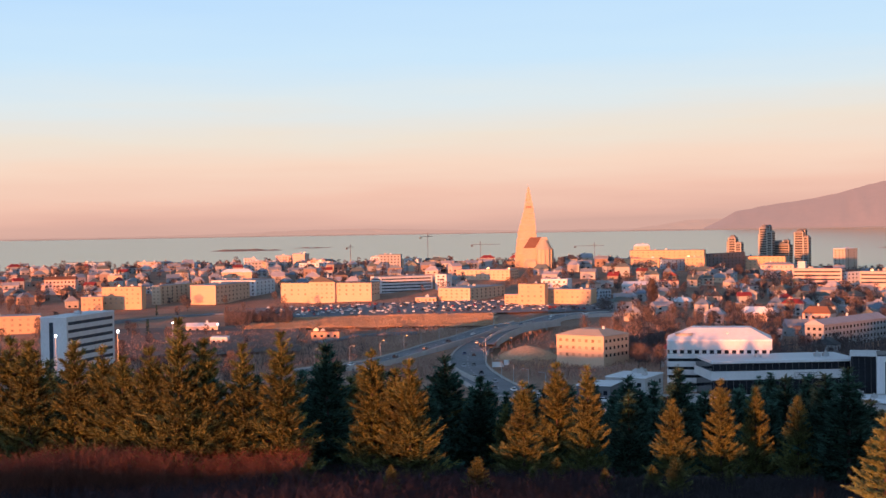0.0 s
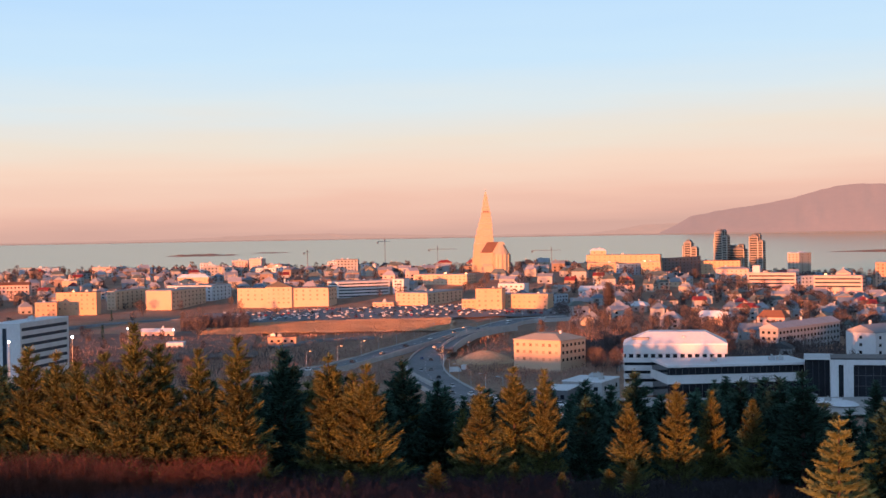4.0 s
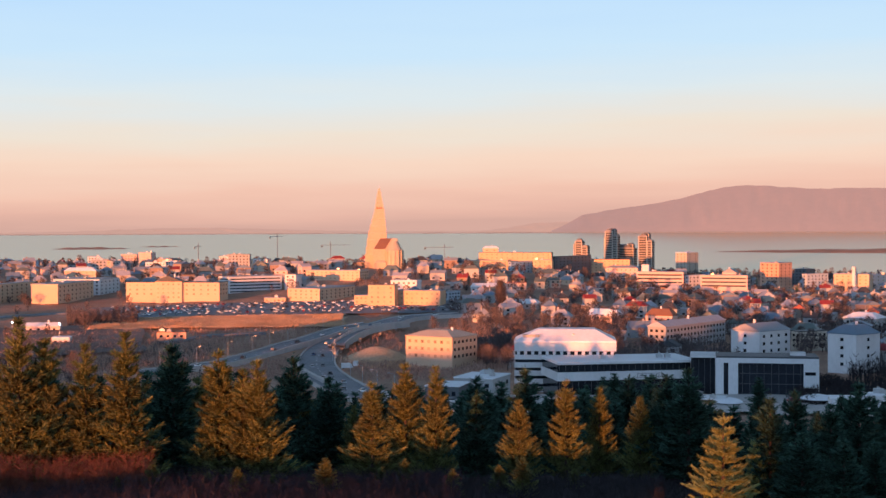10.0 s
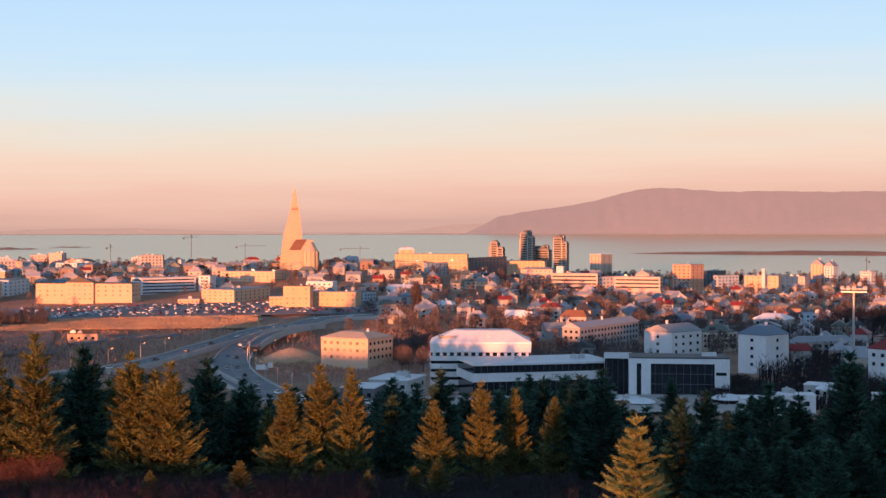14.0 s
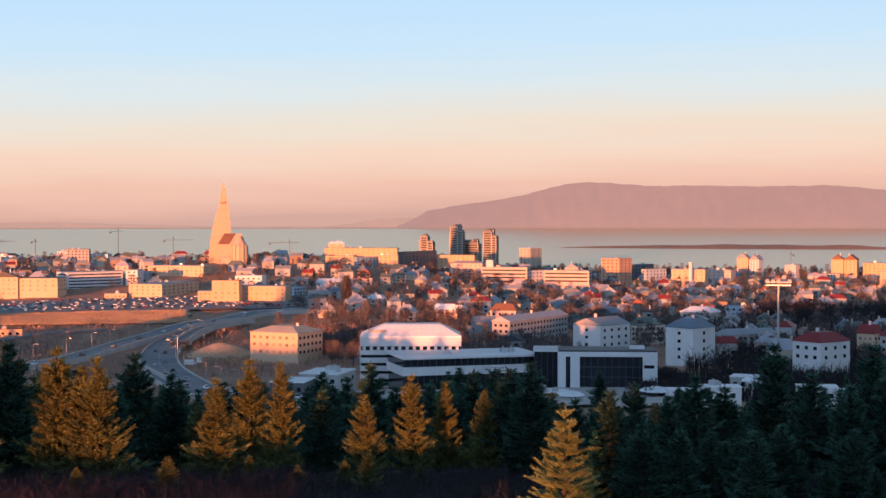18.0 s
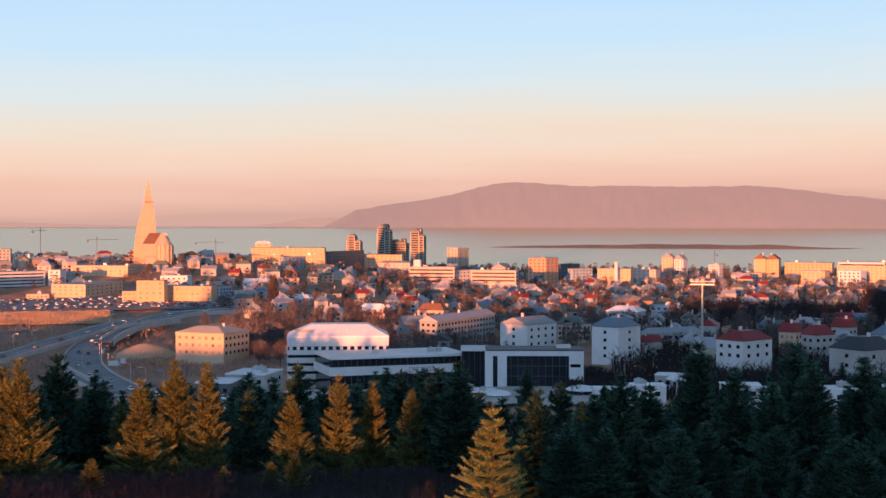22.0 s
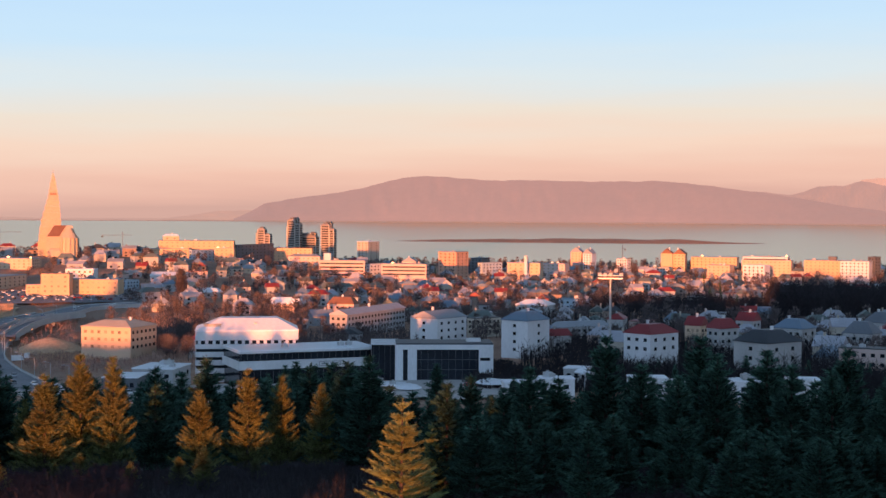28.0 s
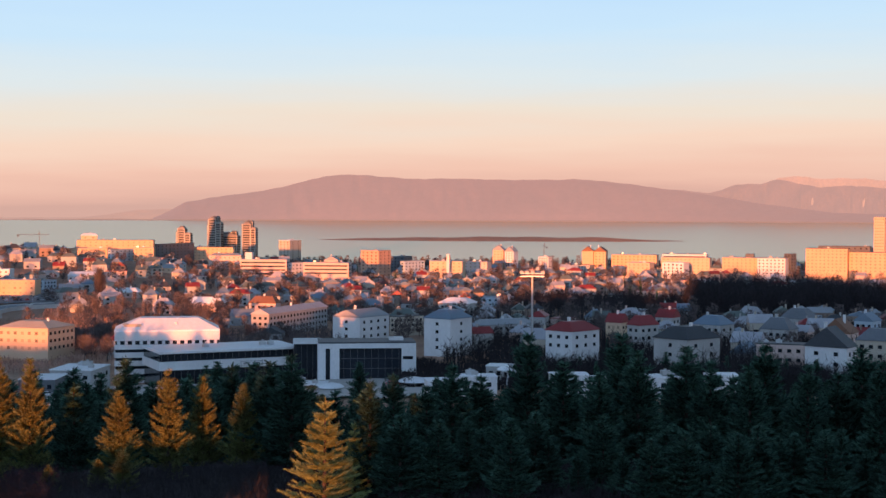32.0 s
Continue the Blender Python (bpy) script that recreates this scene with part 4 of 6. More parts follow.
# ---- white office complex below the wood ----
def white_complex():
    def place(az, d):
        x, y = polar(az, d)
        return pose(x, y, 0, 0, 0, -az)
    # main block, with a flared roof
    t = thing("office_building", "white office with a flared pale roof storey and ribbon windows", "office building", place(11.47, 500) @ pose(0, 0, 14.7))
    TAKEN.append((*polar(11.4, 508), 30))
    w, d = 37.4, 20.0
    a, b2 = w / 2, d
    for hi, lo in ((22.2, 19.0), (17.6, 15.9), (14.8, 12.9), (11.8, 9.9), (8.8, 6.9), (5.8, -1)):
        child("spandrel", Build().box(-a, a, 0, b2, lo, hi).mesh("spandrel", WHITE), t)
    for k, (hi, lo) in enumerate(((19.0, 17.6), (15.9, 14.8), (12.9, 11.8), (9.9, 8.8), (6.9, 5.8))):
        pane = child("window", Build().box(-a + 0.35, a - 0.35, 0.35, b2 - 0.35, lo, hi).mesh("window", GLASS), t)
        for i in range(14 if k == 0 else 0):
            child("pier", PIER, pane, (-a + 1.5 + i * (w - 3) / 13, 0.2, (hi + lo) / 2))
    r = Build()
    r.prism([(-a, 0), (a, 0), (a, b2), (-a, b2)], 22.204, 22.8, [(-a - 0.1, -0.1), (a + 0.1, -0.1), (a + 0.1, b2 + 0.1), (-a - 0.1, b2 + 0.1)])
    r.prism([(-a, 0), (a, 0), (a, b2), (-a, b2)], 22.8, 26.6, [(-a + 9.0, 7), (a - 7.5, 7), (a - 7.5, b2 - 4), (-a + 9.0, b2 - 4)])
    child("roof", r.mesh("roof", R_WHITE), t, label="pale flared metal roof")
    child("roof_hatch", Build().box(2.6, 3.5, 3.3, 4.4, 23.0, 25.2).mesh("roof_hatch", METAL), t)
    child("roof_terrace", Build().box(-15.5, -9.5, 2.0, 6.5, 22.9, 24.6).box(-15.8, -9.2, 1.8, 6.6, 24.6, 24.8).mesh("roof_terrace", BEIGE), t)
    # long low wing
    t = thing("office_building", "long white office wing with dark ribbon windows", "office building", place(13.8, 479) @ pose(0, 0, 14.8, 0, 0, 17))
    TAKEN.append((*polar(14, 490), 36))
    a, c = 28.2, 23.0
    child("fascia", Build().box(-c, a, -1.2, 24, 16.7, 17.4).mesh("fascia", WHITE), t)
    child("spandrel", Build().box(-c, a, 0, 24, 10.9, 13.9).mesh("spandrel", WHITE), t)
    child("plinth", Build().box(-c, a, 1, 23, -1, 1.5).mesh("plinth", WHITE), t)
    child("end_wall", Build().box(a - 2.2, a + 0.3, -0.6, 24.2, -1, 16.68).mesh("end_wall", WHITE), t)
    upper = child("window", Build().box(-c + 0.4, a - 2.3, 1.0, 23.5, 13.9, 16.7).mesh("window", GLASS), t, label="dark recessed ribbon window")
    lower = child("window", Build().box(-c + 0.4, a - 2.3, 0.8, 22.5, 1.5, 10.9).mesh("window", GLASS), t, label="dark glazed lower storeys")
    for i in range(21):
        child("mullion", MULLION_TALL, lower, (-c + 1 + i * 2.3, 0.75, 6.2))
        child("mullion", MULLION_LOW, upper, (-c + 1 + i * 2.3, 0.95, 15.3))
    child("roof", Build().box(-c + 0.2, a - 0.2, -1.0, 23.8, 17.404, 17.6).mesh("roof", R_WHITE), t)
    for px in (-4, 17, 20):
        child("roof_vent", Build().box(px - 1, px + 1, 8, 10, 17.6, 18.8).box(px - 0.3, px + 0.3, 8.6, 9.2, 18.8, 19.6).mesh("roof_vent", METAL), t)
    sg = Build().box(6, 14, -0.06, -0.02, 11.5, 11.65).box(6, 14, -0.06, -0.02, 12.9, 13.05).box(6, 6.15, -0.06, -0.02, 11.65, 12.9).box(13.85, 14, -0.06, -0.02, 11.65, 12.9).box(7, 9.5, -0.06, -0.02, 12.1, 12.5).box(10.2, 13, -0.06, -0.02, 12.1, 12.5)
    child("sign", sg.mesh("sign", DARKGREY), t, label="outlined sign with unreadable bars")
    child("side_annex", Build().box(-c - 2.6, -c, 0.5, 14, -1, 4.0).mesh("side_annex", WHITE), t)
    # glazed link
    t = thing("glass_link", "dark glazed link between two white offices", "building", place(17.25, 482) @ pose(0, 0, 14.6))
    pane = child("window", Build().box(-4.6, 4.6, 1.0, 12, 0, 19.0).mesh("window", GLASS), t)
    child("roof", Build().box(-5, 5, -0.4, 12.4, 19.0, 20.0).mesh("roof", WHITE), t)
    for i in range(5):
        child("mullion", MULLION_TALL, pane, (-4 + i * 2, 0.95, 14.6))
        child("mullion", MULLION_TALL, pane, (-4 + i * 2, 0.95, 6.2))
    # framed glass office
    t = thing("office_building", "white framed office with a dark glass front", "office building", place(19.78, 470) @ pose(0, 0, 14.6, 0, 0, 3))
    TAKEN.append((*polar(19.8, 480), 24))
    a = 17.0
    fr = Build()
    fr.box(-a, a, -0.5, 15, 18.6, 20.3)
    fr.box(-a, -a + 2.6, -0.5, 15, 0, 18.6).box(-a + 4.2, -a + 7.4, -0.5, 15, 0, 18.6).box(-a + 2.6, -a + 4.2, -0.3, 15, 0, 4.5)
    z = 0
    for lo, hi in ((4.6, 5.8), (9.0, 10.2), (14.6, 15.8)):
        fr.box(a - 5, a, -0.5, 15, z, lo)
        fr.box(a - 5, a - 4.6, -0.5, 15, lo, hi).box(a - 1.0, a, -0.5, 15, lo, hi)
        z = hi
    fr.box(a - 5, a, -0.5, 15, z, 18.6)
    fr.box(-a + 7.4, a - 5, -0.3, 15, 0, 4.5)
    child("frame", fr.mesh("frame", WHITE), t, label="white rendered frame")
    pane = child("window", Build().box(-a + 7.4, a - 5, 0.6, 14, 4.5, 18.6).mesh("window", GLASS), t, label="large dark glass front")
    child("window", Build().box(-a + 2.6, -a + 4.2, 0.3, 14, 4.5, 18.6).mesh("window", GLASS), t, label="tall slit window")
    child("window", Build().box(a - 4.6, a - 1.0, 0.3, 14, 4.0, 16.0).mesh("window", GLASS), t, label="stacked slit windows")
    for i in range(9):
        child("mullion", MULLION_TALL, pane, (-a + 8.9 + i * 2.4, 0.55, 14.2))
        child("mullion", MULLION_TALL, pane, (-a + 8.9 + i * 2.4, 0.55, 8.8))
    for zc in (8.0, 11.5, 15.0):
        child("transom", Build().box(-a + 7.4, a - 5, 0.45, 0.6, zc - 0.06, zc + 0.06).mesh("transom", DARKGREY), pane)
    child("roof", Build().box(-a + 0.1, a - 0.1, -0.4, 14.9, 20.3, 20.8).mesh("roof", R_DARK), t)
    child("roof_plant", Build().box(8, 13, 5, 9, 20.8, 21.9).mesh("roof_plant", WHITE), t)
PIER = Build().box(-0.55, 0.55, -0.15, 0.16, -0.62, 0.62).mesh("pier", WHITE)
MULLION_TALL = Build().box(-0.05, 0.05, -0.08, 0.05, -4.3, 4.3).mesh("mullion", DARKGREY)
MULLION_LOW = Build().box(-0.05, 0.05, -0.08, 0.05, -2.0, 2.0).mesh("mullion", DARKGREY)
white_complex()

# ---- the viewing building, and an unseen ridge shaped to throw the long shadow ----
def viewing_building():
    t = thing("viewing_building", "round water-tank building with a viewing deck and a dome", "building", pose(0, 0, 0))
    cx, cy = polar(SUN_AZ, 16)
    cx += 5
    ring = lambda r: [(cx + r * math.cos(a), cy + r * math.sin(a)) for a in np.linspace(0, 2 * math.pi, 49)[:-1]]
    child("tank_wall", Build().prism(ring(17.5), 55, 78.0).mesh("tank_wall", WHITE), t)
    child("deck", Build().prism(ring(18.4), 78.0, 78.4).mesh("deck", PAVING), t)
    dome = Build()
    prev, z0 = ring(13), 78.4
    for k, z1 in ((12.6, 83), (11.4, 86), (9, 89), (5, 91), (0.5, 91.8)):
        dome.prism(prev, z0, z1, ring(k))
        prev, z0 = ring(k), z1
    child("dome", dome.mesh("dome", METAL), t)
viewing_building()

def shadow_ridge():
    """Unseen hill crest behind the viewer, square to the sun; its outline is set to shade the valley."""
    su, cu = math.sin(radians(SUN_AZ)), math.cos(radians(SUN_AZ))
    # crest height along the ridge, chosen spot by spot for the shadows
    prof_u = (-900, -760, -600, -500, -485, -440, -425, -390, -330, -270, -250, -232, -186, -166, -110, -100, -88, -76, -70, -43.6, -40, -34, -31.6, -25.6, -24.6, 70, 120, 300, 600)
    prof_h = (36, 36, 36, 36, 74, 74, 39, 43, 46, 46.5, 47, 54.0, 54.4, 66.8, 67, 66.8, 66.5, 66.0, 64.9, 65.2, 73, 74, 63, 63, 86, 86, 74, 72, 66)
    verts, faces = [], []
    n, back = 750, 130.0
    for i in range(n + 1):
        u = -900 + 1500 * i / n
        top = float(np.interp(u, prof_u, prof_h)) + back * math.tan(radians(SUN_EL)) + 1.2 * noise.noise(Vector((u * 0.11, 0, 5))) + 0.9 * noise.noise(Vector((u * 0.4, 0, 9)))
        px, py = -cu * u, su * u
        for k, (s, z) in enumerate(((-back + 70, 40), (-back + 30, 0.5 * (40 + top)), (-back, top), (-back - 30, 0.5 * (40 + top)), (-back - 90, 35))):
            verts.append((px - su * s, py - cu * s, z))
    for i in range(n):
        for k in range(4):
            q = i * 5 + k
            faces.append((q, q + 5, q + 6, q + 1))
    tagged(new("backdrop_wooded_hill", mesh_of("backdrop_wooded_hill", verts, faces, MATS["dark_shade_twigs"])), "unseen hill crest shaped to shade the valley", "hill", kind="structure")
shadow_ridge()

# ---- spruces on the slope below the deck ----
def sprig(b, p, way, length, width, rng):
    """One needled twig: a slim three-sided spindle."""
    way = way.normalized()
    side = way.cross(Vector((0, 0, 1)))
    side = side.normalized() if side.length > 1e-3 else Vector((1, 0, 0))
    up = side.cross(way)
    m = p + way * length * 0.35
    q = p + way * length
    n = len(b.v)
    b.v += [tuple(p), tuple(m + side * width), tuple(m - side * width), tuple(m + up * width * 0.7), tuple(q)]
    b.f += [(n, n + 1, n + 3), (n, n + 3, n + 2), (n + 1, n + 4, n + 3), (n + 3, n + 4, n + 2)]

def brush(b, start, way, length, step, thick, rng):
    """A needled shoot: short sprigs laid forward all along it, so that it reads as one finger."""
    way = way.normalized()
    side = way.cross(Vector((0, 0, 1))).normalized()
    up = side.cross(way)
    s = 0.0
    while s < length:
        q = s / length
        turn = rng.uniform(0, 6.28)
        ln = thick * (2.4 - 0.9 * q) * rng.uniform(0.8, 1.2)
        p = start + way * s + up * (0.10 * length * q * q)
        for k in range(3):
            a = turn + 2.094 * k
            sprig(b, p, way + side * (0.55 * math.cos(a)) + up * (0.45 * math.sin(a) + 0.08), ln, 0.30 * thick, rng)
        s += step * rng.uniform(0.85, 1.2)
    sprig(b, start + way * length * 0.93 + up * 0.09 * length, way + up * 0.2, thick * 1.7, 0.22 * thick, rng)

def spruce_mesh(seed, high, radius, whorl, step, density=7, rough=0.3, needles=None, thick=0.30, rise=0.42, shoots=(0.36, 0.62)):
    """Whorls of limbs that sweep out and up, each a finger of needles with side shoots; gaps stay between the whorls."""
    rng = random.Random(seed)
    b = Build()
    z = high * 0.04
    while z < high * 0.97:
        f = z / high
        reach = radius * ((1 - f) ** 0.82) * (0.93 + 0.14 * math.sin(z * 2.1 + seed)) + 0.10
        n = max(4, int(density * (1 - 0.35 * f)))
        a0 = rng.uniform(0, 6.28)
        for k in range(n):
            a = a0 + 6.28319 * k / n + rng.uniform(-0.3, 0.3)
            L = reach * rng.uniform(1 - rough, 1 + rough * 0.5)
            out = Vector((math.cos(a), math.sin(a), 0))
            sidev = Vector((-math.sin(a), math.cos(a), 0))
            lift = rise + 0.35 * f + rng.uniform(-0.12, 0.16)
            zz = Vector((0, 0, z + rng.uniform(-0.16, 0.16)))
            way = out + Vector((0, 0, lift))
            start = zz + out * 0.06 * L
            brush(b, start, way, L, step, thick * (1 - 0.35 * f), rng)
            if L > 0.8:
                for q in shoots:
                    if q * L < 0.25:
                        continue
                    for sg in (-1, 1):
                        w2 = way.normalized() + sidev * sg * rng.uniform(0.55, 0.85) + Vector((0, 0, rng.uniform(-0.10, 0.22)))
                        brush(b, start + way.normalized() * (q * L) + Vector((0, 0, 0.1 * L * q * q)), w2, L * (1.0 - q) * rng.uniform(0.45, 0.65), step * 1.1, thick * 0.85, rng)
            # short shoots close to the stem keep the inner crown dark and full
            brush(b, zz + Vector((0, 0, 0.3 * whorl)), out + sidev * rng.uniform(-0.8, 0.8) + Vector((0, 0, 0.35)), 0.42 * L, step * 1.6, thick * 0.8, rng)
        z += whorl * rng.uniform(0.8, 1.2) * (1.15 - 0.45 * f)
    brush(b, Vector((0, 0, high * 0.93)), Vector((0.02, 0, 1)), high * 0.06, step, thick * 0.4, rng)
    return b.mesh("crown", needles or NEEDLE)

def spruce_master(seed, radius, whorl, step, density, rough, needles=None, thick=0.30, rise=0.42, shoots=(0.36, 0.62)):
    t = thing("spruce", "tall spruce with layered needled branches", "tree", pose(0, -400 - seed * 8, 20))
    child("crown", spruce_mesh(seed, 10.0, radius, whorl, step, density, rough, needles, thick, rise, shoots), t)
    trunk = Build()
    pts = [(0, 0, -0.6), (0.02, 0.03, 2.5), (-0.03, 0.02, 6.0), (0, 0, 9.7)]
    for p, q, r0, r1 in zip(pts, pts[1:], (0.19, 0.15, 0.09), (0.15, 0.09, 0.015)):
        trunk.tube(p, q, r0, r1, 8)
    child("trunk", trunk.mesh("trunk", BARK), t)
    return t

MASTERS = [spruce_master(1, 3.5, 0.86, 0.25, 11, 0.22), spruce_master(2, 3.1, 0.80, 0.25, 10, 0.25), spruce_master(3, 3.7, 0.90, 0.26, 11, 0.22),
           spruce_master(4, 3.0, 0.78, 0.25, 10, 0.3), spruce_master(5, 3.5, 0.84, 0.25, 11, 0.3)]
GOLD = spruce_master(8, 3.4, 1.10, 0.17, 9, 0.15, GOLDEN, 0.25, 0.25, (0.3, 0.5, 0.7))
# BACK and DARK spruces wear the shade-darkened needles
BACK = [spruce_master(6, 3.2, 0.86, 0.50, 8, 0.35, DARK_SHADE_NEEDLE, 0.50, 0.35, (0.5,)), spruce_master(7, 2.8, 0.80, 0.50, 8, 0.35, DARK_SHADE_NEEDLE, 0.50, 0.35, (0.5,))]
DARK = [spruce_master(9, 3.3, 0.80, 0.28, 10, 0.3, DARK_SHADE_NEEDLE, 0.34, 0.35), spruce_master(10, 2.8, 0.76, 0.28, 9, 0.35, DARK_SHADE_NEEDLE, 0.34, 0.35), spruce_master(11, 3.1, 0.78, 0.28, 10, 0.4, DARK_SHADE_NEEDLE, 0.34, 0.35)]

def plant(master, az, dist, high, fat, turn, label, group="spruces on the slope"):
    x, y = polar(az, dist)
    s = high / 10.0
    ob = copy_thing(master, Matrix.LocRotScale((x, y, height_at(x, y) - 0.3), Euler((0, 0, turn)), (s * fat, s * fat, s)))
    tagged(ob, label, "tree", group)
    return ob

def spruces():
    rng = random.Random(12)
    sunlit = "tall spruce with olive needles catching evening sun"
    shaded = "tall spruce standing in the shade"
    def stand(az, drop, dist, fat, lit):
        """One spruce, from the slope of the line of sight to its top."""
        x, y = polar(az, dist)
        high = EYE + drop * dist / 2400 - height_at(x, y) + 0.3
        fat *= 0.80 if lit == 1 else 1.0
        # lit picks the needle colour: shade-dark, sunlit olive or full-sun gold
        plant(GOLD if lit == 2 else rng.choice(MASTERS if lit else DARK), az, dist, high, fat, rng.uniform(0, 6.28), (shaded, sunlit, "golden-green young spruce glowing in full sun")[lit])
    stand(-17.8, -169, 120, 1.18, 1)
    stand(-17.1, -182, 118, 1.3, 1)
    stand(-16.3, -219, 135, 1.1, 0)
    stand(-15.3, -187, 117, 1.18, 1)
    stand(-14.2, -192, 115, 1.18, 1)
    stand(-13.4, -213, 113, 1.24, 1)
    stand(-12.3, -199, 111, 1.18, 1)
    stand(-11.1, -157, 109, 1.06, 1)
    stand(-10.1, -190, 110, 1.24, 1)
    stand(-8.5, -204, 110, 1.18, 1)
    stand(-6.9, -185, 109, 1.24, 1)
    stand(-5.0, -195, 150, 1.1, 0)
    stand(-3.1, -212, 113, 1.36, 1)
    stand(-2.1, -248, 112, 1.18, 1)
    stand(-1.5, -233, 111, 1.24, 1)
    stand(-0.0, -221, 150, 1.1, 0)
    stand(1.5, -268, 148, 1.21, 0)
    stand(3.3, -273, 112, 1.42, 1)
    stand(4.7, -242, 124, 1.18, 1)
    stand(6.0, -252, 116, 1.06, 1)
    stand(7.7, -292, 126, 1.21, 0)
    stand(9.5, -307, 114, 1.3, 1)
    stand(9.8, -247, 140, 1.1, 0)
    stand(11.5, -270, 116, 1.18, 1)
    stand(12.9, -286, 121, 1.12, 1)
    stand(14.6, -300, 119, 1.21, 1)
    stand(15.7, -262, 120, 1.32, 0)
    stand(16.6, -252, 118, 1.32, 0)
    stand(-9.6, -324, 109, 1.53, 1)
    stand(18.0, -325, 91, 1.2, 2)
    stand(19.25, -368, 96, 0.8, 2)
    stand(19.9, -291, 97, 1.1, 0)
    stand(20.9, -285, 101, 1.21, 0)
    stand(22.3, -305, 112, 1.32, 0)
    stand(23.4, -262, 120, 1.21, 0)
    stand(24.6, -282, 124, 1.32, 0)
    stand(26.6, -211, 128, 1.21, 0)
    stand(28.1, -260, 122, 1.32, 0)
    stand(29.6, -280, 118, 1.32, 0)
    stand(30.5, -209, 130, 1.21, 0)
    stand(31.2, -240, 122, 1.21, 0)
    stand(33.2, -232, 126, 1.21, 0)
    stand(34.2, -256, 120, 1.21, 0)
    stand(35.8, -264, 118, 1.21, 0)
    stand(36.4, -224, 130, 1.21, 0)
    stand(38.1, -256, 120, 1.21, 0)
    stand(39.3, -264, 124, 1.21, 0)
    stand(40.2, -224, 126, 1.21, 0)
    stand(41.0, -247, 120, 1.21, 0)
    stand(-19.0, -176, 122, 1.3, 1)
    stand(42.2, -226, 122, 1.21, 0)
    # dark spruces close before the white offices
    for k in range(17):
        az, dist = 11.6 + 13 * (k + rng.random()) / 17, rng.uniform(375, 425)
        x, y = polar(az, dist)
        high = EYE - rng.uniform(258, 300) * dist / 2400 - height_at(x, y) + 0.3
        if not (15.8 < az < 19.0 or 20.8 < az < 22.7):
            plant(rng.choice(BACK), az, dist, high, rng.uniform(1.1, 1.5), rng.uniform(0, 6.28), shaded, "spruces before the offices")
    # dark trees below the pale houses
    for k in range(18):
        az, dist = 26.3 + 16.5 * (k + rng.random()) / 18, rng.uniform(430, 468)
        x, y = polar(az, dist)
        high = EYE - rng.uniform(232, 275) * dist / 2400 - height_at(x, y) + 0.3
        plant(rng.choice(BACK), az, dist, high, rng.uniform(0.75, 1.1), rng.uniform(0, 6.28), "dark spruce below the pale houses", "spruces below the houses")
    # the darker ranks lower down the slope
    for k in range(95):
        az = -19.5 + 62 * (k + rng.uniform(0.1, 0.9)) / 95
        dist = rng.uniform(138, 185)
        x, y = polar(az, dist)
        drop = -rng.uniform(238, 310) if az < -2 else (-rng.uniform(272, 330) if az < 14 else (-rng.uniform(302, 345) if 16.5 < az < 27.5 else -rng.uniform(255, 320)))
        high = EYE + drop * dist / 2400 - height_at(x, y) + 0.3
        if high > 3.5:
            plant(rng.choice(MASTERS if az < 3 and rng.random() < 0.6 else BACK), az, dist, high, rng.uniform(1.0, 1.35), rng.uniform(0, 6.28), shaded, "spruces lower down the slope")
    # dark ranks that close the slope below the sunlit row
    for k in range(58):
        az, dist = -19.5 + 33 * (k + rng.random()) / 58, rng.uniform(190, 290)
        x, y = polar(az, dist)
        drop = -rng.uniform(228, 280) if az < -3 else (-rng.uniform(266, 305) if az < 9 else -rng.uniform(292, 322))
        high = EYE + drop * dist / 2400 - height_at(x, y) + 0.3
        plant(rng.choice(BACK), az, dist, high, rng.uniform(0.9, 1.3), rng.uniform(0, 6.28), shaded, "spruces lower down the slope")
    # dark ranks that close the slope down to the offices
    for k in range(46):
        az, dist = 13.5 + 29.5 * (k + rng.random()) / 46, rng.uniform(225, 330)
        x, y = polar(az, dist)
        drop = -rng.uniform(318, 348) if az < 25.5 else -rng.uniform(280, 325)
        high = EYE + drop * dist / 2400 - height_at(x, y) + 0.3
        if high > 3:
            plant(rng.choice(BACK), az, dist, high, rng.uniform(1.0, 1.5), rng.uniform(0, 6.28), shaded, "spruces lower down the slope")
spruces()
def young_spruces():
    rng = random.Random(44)
    for k in range(30):
        az = -8 + 51 * (k + rng.uniform(0.1, 0.9)) / 30
        dist = rng.uniform(98, 109)
        x, y = polar(az, dist)
        high = EYE - rng.uniform(408, 436) * dist / 2400 - height_at(x, y) + 0.3
        if high > 1.5 and not 12.8 < az < 20.4:
            plant(rng.choice(MASTERS if az < 12 else BACK), az, dist, high, rng.uniform(1.3, 1.9), rng.uniform(0, 6.28), "young spruce at the foot of the taller trees", "young spruces")
    for k in range(28):
        az, dist = 21.0 + 22.0 * (k + rng.uniform(0.1, 0.9)) / 28, rng.uniform(92, 103)
        x, y = polar(az, dist)
        high = EYE - rng.uniform(345, 425) * dist / 2400 - height_at(x, y) + 0.3
        if high > 1.2:
            plant(rng.choice(DARK), az, dist, high, rng.uniform(1.2, 1.7), rng.uniform(0, 6.28), "young dark spruce at the lower edge of the wood", "young spruces")
young_spruces()
def discard(masters):
    for ob in masters:
        for c in list(ob.children_recursive):
            bpy.data.objects.remove(c)
        bpy.data.objects.remove(ob)
discard(MASTERS + BACK + DARK + [GOLD])

